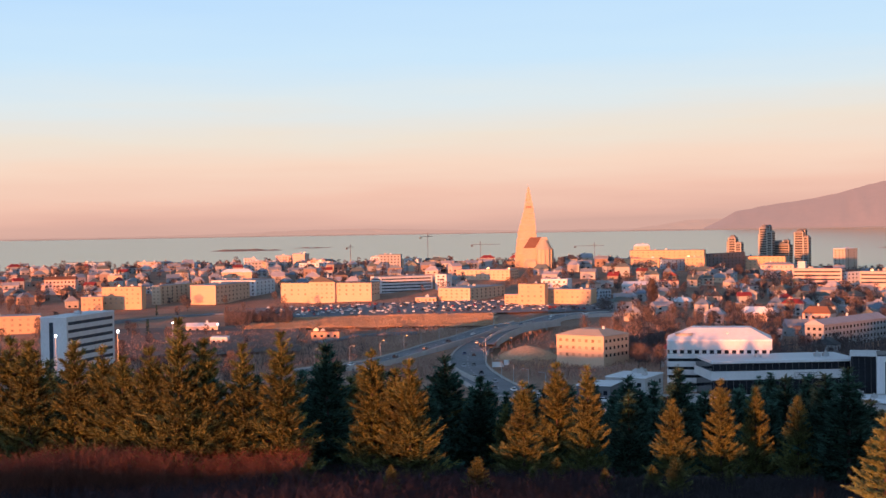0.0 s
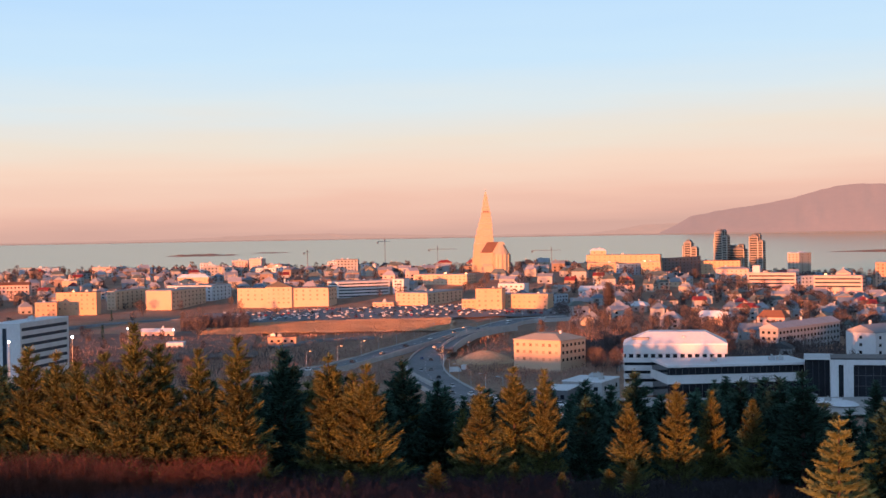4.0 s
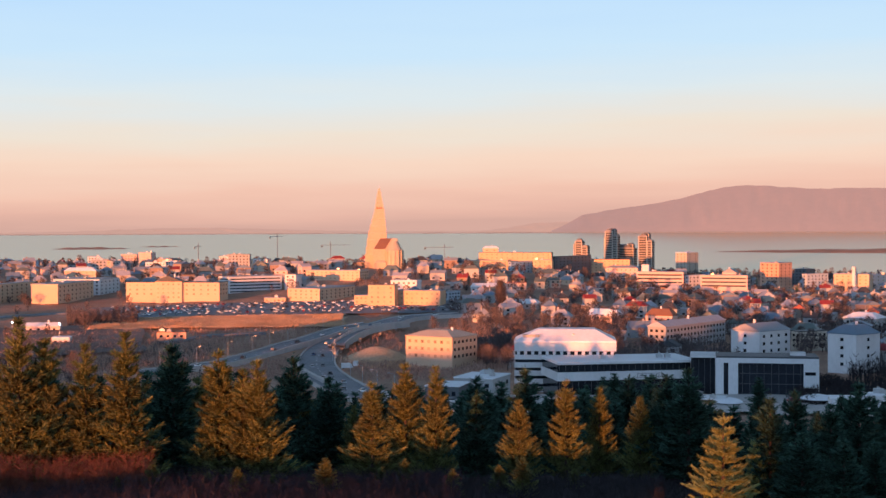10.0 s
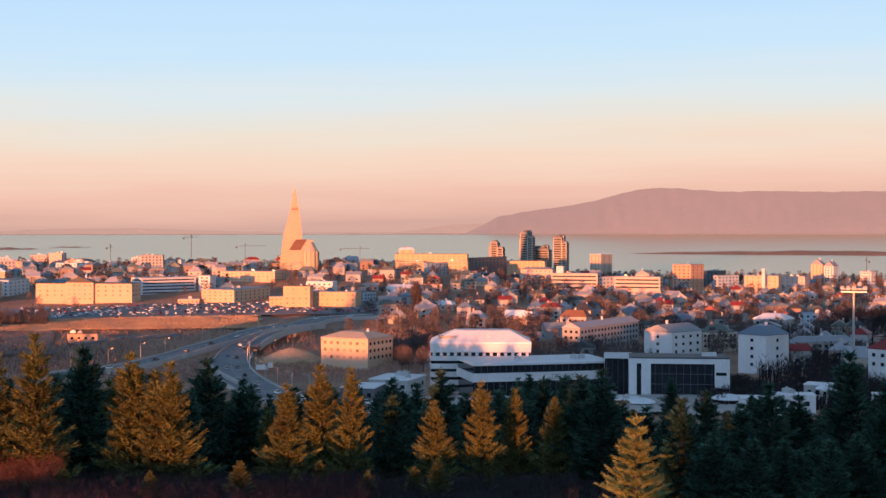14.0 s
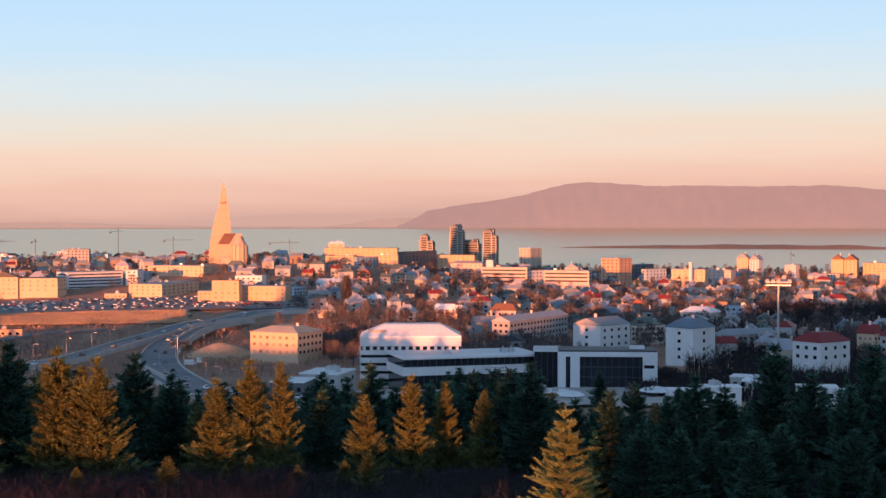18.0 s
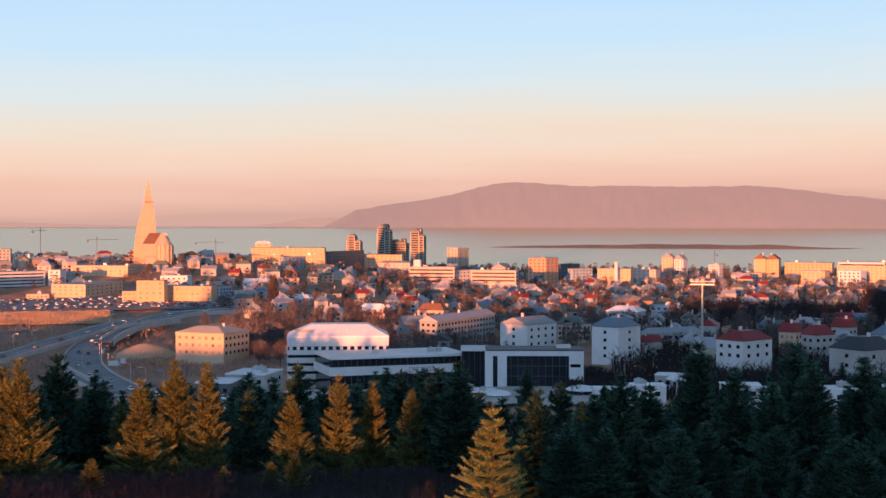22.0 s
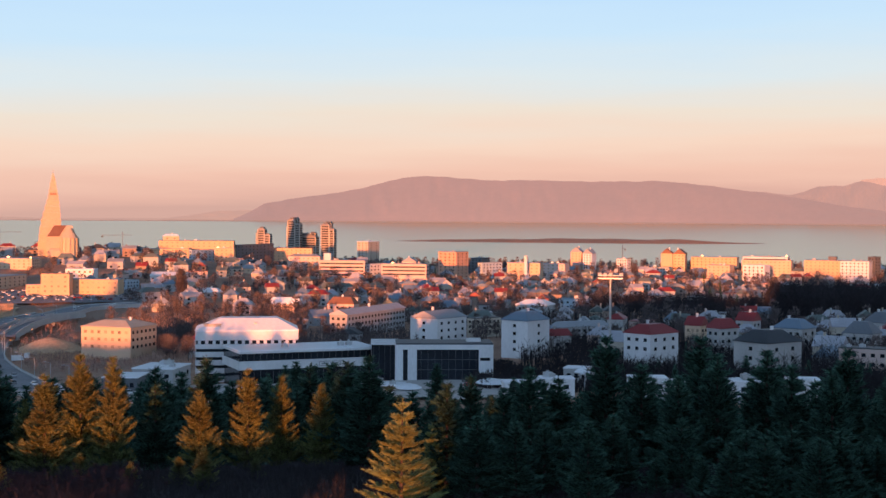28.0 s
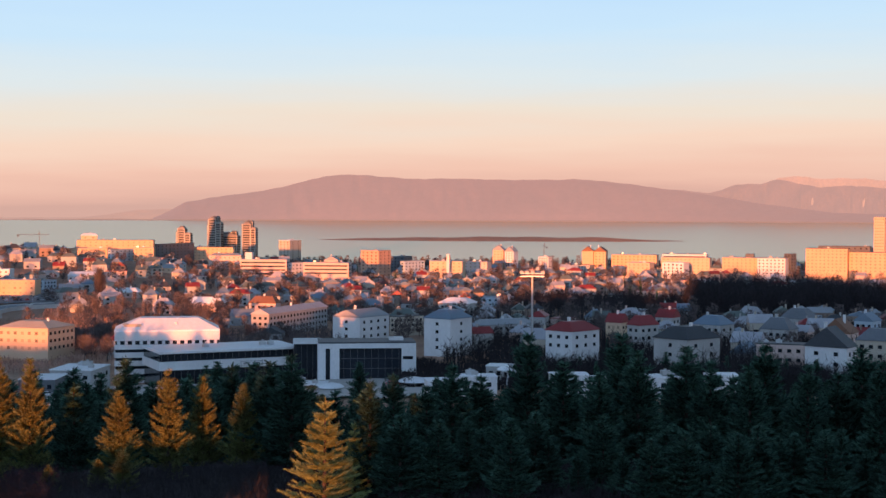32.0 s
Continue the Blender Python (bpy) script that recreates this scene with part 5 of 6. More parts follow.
# ---- roads and open ground in the valley ----
def spline(points, n):
    """Smooth points through (heading, distance, height) rows."""
    pts = [Vector((*polar(a, d), z)) for a, d, z in points]
    pts = [pts[0] * 2 - pts[1]] + pts + [pts[-1] * 2 - pts[-2]]
    out = []
    for i in range(1, len(pts) - 2):
        p0, p1, p2, p3 = pts[i - 1:i + 3]
        for k in range(n):
            t = k / n
            out.append(0.5 * ((2 * p1) + (p2 - p0) * t + (2 * p0 - 5 * p1 + 4 * p2 - p3) * t * t + (3 * p1 - p0 - 3 * p2 + p3) * t ** 3))
    return out + [pts[-2]]

def ribbon(path, left, right, top, under):
    """A strip along a path from left to right offsets, standing down to a depth."""
    b = Build()
    prev = None
    for i, p in enumerate(path):
        d = (path[min(i + 1, len(path) - 1)] - path[max(i - 1, 0)])
        s = Vector((d.y, -d.x, 0)).normalized()
        a, c = p + s * left, p + s * right
        row = [(a.x, a.y, p.z + top), (c.x, c.y, p.z + top), (c.x, c.y, p.z - under), (a.x, a.y, p.z - under)]
        b.v += row
        n = len(b.v) - 8
        if prev is not None:
            for q, r in ((0, 1), (1, 2), (2, 3), (3, 0)):
                b.f.append((n + q, n + 4 + q, n + 4 + r, n + r))
        prev = row
    return b

def road(name, label, points, half, rails=True, dashes=True):
    path = [Vector((p.x, p.y, max(p.z, height_at(p.x, p.y) + 0.9))) for p in spline(points, 8)]
    rd = tagged(new(name, ribbon(path, -half, half, 0.35, 3.0).mesh(name, ASPHALT)), label, "road", kind="structure")
    if rails:
        for sgn in (-1, 1):
            k = sgn * (half + 0.3)
            ob = new("kerb", ribbon(path, k - 0.3, k + 0.4, 1.05, 3.0).mesh("kerb", PAVING))
            ob.parent = rd
    if dashes:
        dash = Build()
        for i in range(0, len(path) - 1, 2):
            piece = ribbon([path[i], path[i].lerp(path[i + 1], 0.5)], -0.22, 0.22, 0.37, 0)
            dash.add(piece.v, piece.f)
        ob = new("lane_marking", dash.mesh("lane_marking", LANE))
        ob.parent = rd
        tagged(ob, kind="stuff")
    return rd, path

MAIN_ROAD = road("road", "curving asphalt dual road through the valley", ((4.6, 430, 22), (3.3, 465, 20), (2.25, 508, 17), (1.5, 560, 14.5), (1.05, 620, 13.2), (1.0, 680, 13.2), (1.35, 738, 13.6), (2.0, 788, 14.2), (2.8, 838, 15), (3.8, 882, 16), (5.1, 930, 17.5), (7.5, 950, 18)), 8.5)
SLIP = road("slip_road", "asphalt slip road joining the valley road", ((-6.0, 585, 18), (-3.52, 632, 15.5), (-1.6, 694, 14.6), (-0.4, 737, 15.2), (0.8, 782, 15.6), (1.95, 840, 16), (3.3, 884, 16.4)), 6.0)
road("field_road", "narrow road across the brown fields", ((-14.5, 960, 16.6), (-11.5, 992, 17), (-9.1, 1012, 17.6), (-7.2, 1026, 18.6), (-4, 1034, 19)), 3.5, False, False)
road("field_road", "short pale road in the fields", ((-5.4, 765, 15.2), (-4.69, 785, 15.3), (-3.49, 815, 15.5), (-2.06, 828, 15.4), (-1.2, 832, 15.3)), 3.0, False, False)
def flyover():
    path = spline(((1.9, 712, 17.2), (2.15, 735, 18.0), (2.8, 784, 18.4), (3.9, 830, 18.4), (4.7, 852, 18.2)), 8)
    b = tagged(new("flyover", ribbon(path, -3.4, 3.4, 0.3, 0.9).mesh("flyover", ASPHALT)), "concrete flyover bridge with pale parapets", "bridge", kind="structure")
    for k in (-3.5, 3.5):
        ob = new("parapet", ribbon(path, k - 0.3, k + 0.3, 1.7, 1.6).mesh("parapet", PAVING))
        ob.parent = b
    for i in range(4, len(path) - 1, 6):
        p = path[i]
        ob = new("pier", Build().box(-0.7, 0.7, -0.7, 0.7, -8, 0).mesh("pier", PAVING))
        ob.parent = b
        ob.location = (p.x, p.y, p.z - 0.9)
flyover()

def patch(name, label, mat, az0, az1, d0, d1, lift, cat="ground"):
    verts, faces, n, m = [], [], 40, 16
    for i in range(n + 1):
        for j in range(m + 1):
            a, d = az0 + (az1 - az0) * i / n, d0 + (d1 - d0) * j / m
            e = noise.noise(Vector((i * 0.3, j * 0.3, az0)))
            x, y = polar(a + 0.25 * e, d + 14 * e)
            verts.append((x, y, height_at(x, y) + 0.9 + lift))
    for i in range(n):
        for j in range(m):
            k = i * (m + 1) + j
            faces.append((k, k + m + 1, k + m + 2, k + 1)[::-1])
    tagged(new(name, mesh_of(name, verts, faces, mat, True)), label, cat, kind="structure")
patch("pavement_car_park", "asphalt hospital car park", ASPHALT, -8.2, 7.6, 958, 1046, 0.5, "car park")
patch("field", "sunlit straw-coloured grass field", STRAW, -8.5, 2.2, 866, 956, 0.4)
patch("field", "dark ploughed ground", SOIL, -14.5, -6.2, 700, 900, 0.2)
patch("yard", "pale gravel yard before the offices", PAVING, 6.0, 24.0, 380, 470, 0.0, "yard")

# ---- parked cars ----
PAINTS = [material("car_paint_" + n, c, 0.35, spec=0.5, vary=0.04) for n, c in (("white", (0.75, 0.75, 0.75)), ("silver", (0.45, 0.46, 0.48)), ("black", (0.03, 0.03, 0.035)), ("blue", (0.05, 0.09, 0.2)), ("red", (0.35, 0.03, 0.03)), ("grey", (0.16, 0.165, 0.17)))]
TYRE = material("tyre_rubber", (0.02, 0.02, 0.02), 0.9)
def car_master(k, paint):
    t = thing("parked_car", "parked car", "car", pose(0, -500 - 6 * k, 20))
    prof = [(-2.15, 0.35), (2.1, 0.35), (2.2, 0.75), (1.25, 0.95), (-2.1, 1.0), (-2.2, 0.7)]
    hw = 0.86
    n = len(prof)
    body = Build().add([(x, -hw, z) for x, z in prof] + [(x, hw, z) for x, z in prof], [tuple(range(n)), tuple(range(2 * n - 1, n - 1, -1))] + [(i, n + i, n + (i + 1) % n, (i + 1) % n) for i in range(n)])
    child("body", body.mesh("body", paint), t)
    cab = Build().prism([(-1.9, -0.8), (0.95, -0.8), (0.95, 0.8), (-1.9, 0.8)], 0.97, 1.42, [(-1.5, -0.62), (0.25, -0.62), (0.25, 0.62), (-1.5, 0.62)])
    child("cabin_glass", cab.mesh("cabin_glass", GLASS), t)
    child("car_roof", Build().prism([(-1.5, -0.62), (0.25, -0.62), (0.25, 0.62), (-1.5, 0.62)], 1.42, 1.5, [(-1.4, -0.55), (0.15, -0.55), (0.15, 0.55), (-1.4, 0.55)]).mesh("car_roof", paint), t)
    for wx in (-1.35, 1.35):
        child("wheel_pair", WHEELS, t, (wx, 0, 0.32))
    return t
WHEELS = Build().tube((0, -0.9, 0), (0, -0.7, 0), 0.32, 0.32, 10).tube((0, 0.7, 0), (0, 0.9, 0), 0.32, 0.32, 10).tube((0, -0.7, 0), (0, 0.7, 0), 0.06, 0.06, 4).mesh("wheel_pair", TYRE)
CARS = [car_master(k, p) for k, p in enumerate(PAINTS)]
CAR_NAMES = ("white", "silver", "black", "dark blue", "red", "grey")
def park(rng, x, y, z, rz, where, group):
    k = rng.choices(range(6), (6, 5, 3, 1, 2, 4))[0]
    ob = copy_thing(CARS[k], pose(x, y, z, 0, 0, rz))
    tagged(ob, CAR_NAMES[k] + " car " + where, "car", group)
def cars():
    rng = random.Random(5)
    for d in (968, 979, 990, 1001, 1012, 1023, 1034):
        az = -7.4
        while az < 7.0:
            x, y = polar(az, d)
            if rng.random() < 0.8 and all(math.hypot(x - a, y - b) > r for a, b, r in TAKEN):
                park(rng, x, y, height_at(x, y) + 1.75, rng.choice((90, 70, 110)) - az, "parked in the hospital car park", "cars in the hospital car park")
            az += rng.uniform(0.18, 0.44)
    for path, off in ((MAIN_ROAD[1], 2.5), (MAIN_ROAD[1], -2.5), (SLIP[1], 1.8)):
        for i in range(6, len(path) - 4, rng.choice((7, 9, 11))):
            d = path[i + 1] - path[i]
            s = Vector((d.y, -d.x, 0)).normalized() * off
            p = path[i] + s
            park(rng, p.x, p.y, p.z + 0.36, math.degrees(math.atan2(d.y, d.x)), "on the valley road", "cars on the road")
    for k in range(34):
        x, y = polar(6.5 + 3.2 * rng.random() if k < 14 else rng.uniform(19, 33), rng.uniform(425, 462))
        if all(math.hypot(x - a, y - b) > r - 3 for a, b, r in TAKEN):
            park(rng, x, y, height_at(x, y) + 1.0, rng.choice((0, 90, 20)), "parked beside the white offices", "cars by the offices")
cars()
discard(CARS)

# ---- houses of the town ----
def house_master(k, w, d, h, rise, rtype, wall, roof):
    t = thing("house", "plain house of the town", "house", pose(0, -600 - 40 * k, 20))
    child("wall", Build().box(-w / 2, w / 2, -d / 2, d / 2, -1.5, h).mesh("wall", wall), t)
    r = Build()
    if rtype == "gable":
        r.gable(w, d, h + 0.25, rise, along="x")
    elif rtype == "gable_y":
        r.gable(w, d, h + 0.25, rise, along="y")
    elif rtype == "hip":
        r.hip(w, d, h + 0.25, rise, flat=0.15)
    else:
        r.box(-w / 2 - 0.2, w / 2 + 0.2, -d / 2 - 0.2, d / 2 + 0.2, h, h + 0.35)
    roof_ob = child("roof", r.mesh("roof", roof), t)
    child("chimney", Build().box(-w / 5 - 0.45, -w / 5 + 0.45, -0.4, 0.4, h, h + rise + 1.3).box(-w / 5 - 0.52, -w / 5 + 0.52, -0.47, 0.47, h + rise + 1.3, h + rise + 1.5).mesh("chimney", wall), roof_ob)
    floors = max(1, int(h / 2.9))
    for f in range(floors):
        zc = 1.6 + f * 2.9
        for i in (-1, 1):
            ob = child("window", pane_mesh(1.9, 1.3), t, (i * w / 4, -d / 2, zc))
        ob = child("window", pane_mesh(1.9, 1.3), t, (w / 2, 0, zc), 90)
        ob = child("window", pane_mesh(1.9, 1.3), t, (-w / 2, 0, zc), -90)
    return t

BROWNISH = material("brownish_pebbledash", (0.30, 0.22, 0.18), 0.9, vary=0.1, scale=1.0)
WALLS = ((PALE, "off-white"), (BEIGE, "beige"), (GREY, "grey concrete"), (BROWNISH, "brownish"), (SLATE, "slate grey"), (PINK, "pale pink"), (BROWNISH, "brownish"), (GREY, "grey concrete"))
ROOFS = ((R_RED, "red sheet"), (R_FROST, "frosted grey"), (R_DARK, "dark"), (R_GREY, "grey sheet"), (R_GREEN, "green sheet"), (R_FROST, "frosted grey"), (R_BLUE, "blue-grey"))
HOUSES = []
def make_houses():
    rng = random.Random(31)
    for k in range(34):
        (wm, wn), (rm, rn) = WALLS[k % 8], ROOFS[(k * 3 + k // 7) % 7]
        kind = ("gable", "hip", "gable_y", "hip", "flat")[k % 5]
        w, d, h = rng.uniform(9, 15), rng.uniform(8, 11.5), rng.choice((5.2, 5.6, 6.2, 8.4))
        rise = 0 if kind == "flat" else rng.uniform(2.4, 4.2)
        HOUSES.append((house_master(k, w, d, h, rise, kind, wm, rm), "%s house with a %s %s roof" % (wn, rn, {"gable": "pitched", "gable_y": "gabled", "hip": "hipped", "flat": "flat"}[kind]), max(w, d) / 2))
make_houses()

def joined(name, label, cat, pairs):
    """Many copies of masters as one mesh of kind stuff."""
    cache, verts, faces, idx, mats = {}, [], [], [], []
    for master, m in pairs:
        if master not in cache:
            v, f, k = [], [], []
            for c in master.children_recursive:
                n, basis = len(v), c.matrix_basis
                v += [tuple(basis @ p.co) for p in c.data.vertices]
                f += [tuple(i + n for i in p.vertices) for p in c.data.polygons]
                mat = c.data.materials[0]
                if mat not in mats:
                    mats.append(mat)
                k += [mats.index(mat)] * len(c.data.polygons)
            cache[master] = (np.array([(*p, 1) for p in v]), f, k)
        v, f, k = cache[master]
        n = len(verts)
        verts += (v @ np.array(m).T)[:, :3].tolist()
        faces += [tuple(i + n for i in p) for p in f]
        idx += k
    me = bpy.data.meshes.new(name)
    me.from_pydata(verts, [], faces)
    for mat in mats:
        me.materials.append(mat)
    me.polygons.foreach_set("material_index", idx)
    me.update()
    return tagged(new(name, me), label, cat, kind="stuff")

def free(x, y, r):
    return all((x - a) ** 2 + (y - b) ** 2 > (q + r) ** 2 for a, b, q in TAKEN)

def zone(az, d):
    """How built-up a spot of the valley is: houses, garden trees."""
    if az < -8:
        return (0, 0.15) if d < 960 else ((0, 0.12) if d < 1085 else ((0.3, 0.6) if d < 1180 else (0.9, 0.5)))
    if az < 6.3:
        return (0, 0) if d < 1045 else ((0.25, 0.3) if d < 1150 else (0.9, 0.45))
    if az < 9.5 and d < 900:
        return (0, 0.8 if d > 600 else 0)
    if az < 24:
        if d < 640:
            return (0, 0.15 if d > 540 else 0)
        return (0.35, 1.0) if d < 940 else (0.85, 0.8)
    if d < (600 if az < 27 else 560):
        return (0.0, 0.25)
    if 26 < az and 870 < d < 1040:
        return (0, 0)
    return (0.75, 0.75)

GARDEN = []
def town():
    rng = random.Random(77)
    d = 540.0
    count, far = 0, []
    while d < 2060:
        step = 23.0 if d < 900 else (27.0 if d < 1300 else 33.0)
        az = -20.0 + rng.random()
        street = rng.uniform(-20, 20)
        while az < 43:
            dd = d + rng.uniform(-7, 7)
            x, y = polar(az, dd)
            built, trees = zone(az, dd)
            if rng.random() < built * 0.82:
                ob, label, r = HOUSES[rng.randrange(len(HOUSES))]
                if free(x, y, r * 0.8) and count < 640:
                    m = pose(x, y, height_at(x, y) - 0.2, 0, 0, -az + street + rng.choice((0, 0, 90, 180, 35)) + rng.uniform(-6, 6))
                    if count < 240:
                        tagged(copy_thing(ob, m), label, "house", "houses of the town")
                    else:
                        far.append((ob, m))
                    TAKEN.append((x, y, r * 0.7))
                    count += 1
            for _ in range(3):
                if rng.random() < trees * 0.8:
                    gx, gy = x + rng.uniform(-14, 14), y + rng.uniform(-14, 14)
                    GARDEN.append((gx, gy))
            az += math.degrees(step * rng.uniform(0.75, 1.3) / d)
        d += step * 1.05
    joined("far_houses", "crowded small houses of the far town", "houses", far)
town()
discard([h[0] for h in HOUSES])

# ---- bare trees and shrubs ----
def blade(b, p, q, w):
    """A thin three-sided twig."""
    d = (q - p)
    s = d.orthogonal().normalized() * w
    u = d.cross(s).normalized() * w
    n = len(b.v)
    b.v += [tuple(p + s), tuple(p - s * 0.5 + u), tuple(p - s * 0.5 - u), tuple(q)]
    b.f += [(n, n + 1, n + 3), (n + 1, n + 2, n + 3), (n + 2, n, n + 3)]

def bare_crown(seed, high, spread, twigs, w, low=0.25):
    rng = random.Random(seed)
    b = Build()
    for _ in range(twigs):
        a, r, h = rng.uniform(0, 6.28), spread * math.sqrt(rng.random()), rng.uniform(low, 1)
        lump = 0.75 + 0.25 * math.sin(3 * a + seed) 
        rr = r * lump * math.sin(math.pi * min(1, max(0.02, (h - low) / (1 - low) * 0.85 + 0.12))) ** 0.6
        p = Vector((math.cos(a) * rr, math.sin(a) * rr, high * h * 0.92))
        way = Vector((math.cos(a) * rng.uniform(0.2, 0.9), math.sin(a) * rng.uniform(0.2, 0.9), rng.uniform(0.3, 1.1)))
        blade(b, p, p + way * high * rng.uniform(0.08, 0.2), w * rng.uniform(0.6, 1.3))
    return b

def bare_master(k, high, spread, twigs, mat, w):
    t = thing("bare_tree", "leafless tree", "tree", pose(0, -2400 - 12 * k, 20))
    child("crown", bare_crown(k, high, spread, twigs, w).mesh("crown", mat), t)
    rng = random.Random(k)
    tr = Build().tube((0, 0, -0.5), (0.1, 0, high * 0.35), 0.2, 0.13)
    for i in range(5):
        a = i * 1.3 + k
        tr.tube((0.1, 0, high * (0.25 + 0.03 * i)), (math.cos(a) * spread * 0.6, math.sin(a) * spread * 0.6, high * rng.uniform(0.6, 0.85)), 0.1, 0.03, 5)
    child("trunk", tr.mesh("trunk", BARK), t)
    return t
BARE = [bare_master(k, 7.5 + (k % 3) * 1.6, 2.9 + 0.4 * (k % 4), 330, TWIG, 0.10) for k in range(6)]
THIN = [bare_master(20 + k, 7.5 + (k % 3) * 1.8, 3.2 + 0.4 * (k % 4), 130, TWIG, 0.20) for k in range(5)]
def garden_trees():
    rng = random.Random(9)
    spots = sorted(((x, y) for x, y in GARDEN if free(x, y, -2.5)), key=lambda p: p[0] ** 2 + p[1] ** 2)
    far = []
    for i, (x, y) in enumerate(spots):
        s = rng.uniform(0.75, 1.3)
        m = Matrix.LocRotScale((x, y, height_at(x, y)), Euler((0, 0, rng.uniform(0, 6.28))), (s, s, s))
        if i < 260:
            tagged(copy_thing(rng.choice(BARE), m), "leafless brown tree among the houses", "tree", "garden trees of the town")
        elif len(far) < 2600:
            far.append((rng.choice(THIN), m))
    joined("far_garden_trees", "leafless brown trees between the far houses", "trees", far)
garden_trees()
discard(BARE + THIN)

ROADS = [(p.x, p.y) for path in (MAIN_ROAD[1], SLIP[1]) for p in path]
def thicket(name, label, mat, az0, az1, d0, d1, count, high, seed, w=0.12, lift=0.0, gap=None):
    """A dense stand of bare stems that nobody could count."""
    rng = random.Random(seed)
    b = Build()
    for _ in range(count):
        a, d = rng.uniform(az0, az1), rng.uniform(d0, d1)
        x, y = polar(a, d)
        if gap and gap[0] < a < gap[1]:
            continue
        if 500 < d < 960 and any((x - px) ** 2 + (y - py) ** 2 < 210 for px, py in ROADS):
            continue
        z = height_at(x, y) + lift
        clump = 0.75 + 0.5 * noise.noise(Vector((x * 0.05, y * 0.05, seed)))
        h = high * clump * rng.uniform(0.6, 1.15)
        base = Vector((x, y, z - 0.2))
        lean = Vector((rng.uniform(-0.15, 0.15), rng.uniform(-0.15, 0.15), 1))
        blade(b, base, base + lean * h, w * 0.7)
        for _ in range(6):
            p = base + lean * h * rng.uniform(0.2, 0.9)
            blade(b, p, p + Vector((rng.uniform(-1, 1), rng.uniform(-1, 1), rng.uniform(0.3, 1.1))) * h * 0.24, w * 0.8)
    tagged(new(name, b.mesh(name, mat)), label, "thicket", kind="stuff")
thicket("wood", "tall dark leafless wood between the houses", DARK_SHADE_TWIG, 33.2, 43, 865, 1035, 9500, 23.5, 3, 0.2)
thicket("wood", "low edge of a dark leafless wood", DARK_SHADE_TWIG, 25.5, 33.6, 880, 1030, 3800, 11.0, 33, 0.2)
thicket("wood", "tall bare trees standing round the villas", DARK_SHADE_TWIG, 33.0, 43, 430, 640, 2600, 13.0, 34, 0.11)
thicket("wood", "bare trees between the red-roofed houses", DARK_SHADE_TWIG, 25.0, 33.0, 480, 660, 1500, 10.0, 35, 0.11)
thicket("wood", "leafless brown copse beside the field", TWIG, -9.2, -6.4, 905, 950, 700, 12, 4, 0.2)
thicket("hedge", "brown hedge trees behind the round school", TWIG, 6.6, 10.2, 690, 760, 1200, 9, 6, 0.16)
thicket("scrub", "brown scrub along the valley road", SCRUB, -4.0, 9.5, 560, 860, 6500, 3.2, 8, 0.2)
thicket("scrub", "pinkish dry scrub on the valley floor", SCRUB, -19, -3.5, 620, 860, 7000, 2.6, 19, 0.24)
thicket("hedge", "leafless brown trees behind the white office", TWIG, 10, 19, 620, 720, 1600, 9, 15, 0.16)
thicket("hedge", "dark leafless gardens below the grey houses", DARK_SHADE_TWIG, 23, 43, 530, 860, 9500, 9.5, 16, 0.17)
thicket("hedge", "leafless trees below the pale houses, darkened for shade", DARK_SHADE_TWIG, 21, 43, 425, 540, 9000, 5.5, 26, 0.2)
thicket("hedge", "tall dark leafless bushes before the pale houses", DARK_SHADE_TWIG, 25.8, 43, 435, 478, 4200, 10.0, 27, 0.17)
thicket("scrub", "brown scrub in the dark fields", TWIG, -19, -3, 560, 760, 2400, 4.5, 18, 0.12)
thicket("shrubbery", "red-brown leafless shrubs on the near slope", SHRUB, -20, -6.0, 104, 117, 11000, 4.4, 10, 0.017)
# the shade below the spruces is put into these twig colours
thicket("undergrowth", "mauve-brown leafless undergrowth with shade-darkened twigs", MAUVE_SHADE_TWIG, -20, 7, 88, 112, 14000, 2.3, 11, 0.018)
thicket("undergrowth", "leafless undergrowth below the spruces with shade-darkened twigs", DARK_SHADE_TWIG, 1, 43, 86, 114, 14000, 1.7, 12, 0.02, gap=(15.6, 20.2))
thicket("undergrowth", "low dark leafless undergrowth round the golden spruce", DARK_SHADE_TWIG, 15.4, 20.4, 84, 116, 4000, 0.8, 13, 0.02)

thicket("field_grass", "sunlit straw grass on the field", STRAW, -8.4, 2.1, 866, 954, 13000, 1.2, 21, 0.45, 1.3)
def mound(az, d, rx, ry, high):
    x0, y0 = polar(az, d)
    verts, faces, n, m = [], [], 32, 8
    for j in range(m + 1):
        r = j / m
        for i in range(n):
            a = 6.28319 * i / n
            x, y = x0 + math.cos(a) * rx * r, y0 + math.sin(a) * ry * r
            verts.append((x, y, height_at(x0, y0) + high * (math.cos(math.pi * r) * 0.5 + 0.5) - 1.2 * r + 0.4 * noise.noise(Vector((x * 0.1, y * 0.1, 0)))))
    for j in range(m):
        for i in range(n):
            faces.append((j * n + i, j * n + (i + 1) % n, (j + 1) * n + (i + 1) % n, (j + 1) * n + i)[::-1])
    tagged(new("mound", mesh_of("mound", verts, faces, STRAW, True)), "rounded grassy mound beside the road", "mound", kind="structure")
mound(3.5, 690, 24, 22, 6.5)
thicket("bank_grass", "orange-brown grass bank beside the flyover", STRAW, 2.2, 6.0, 640, 720, 3000, 1.4, 22, 0.22)

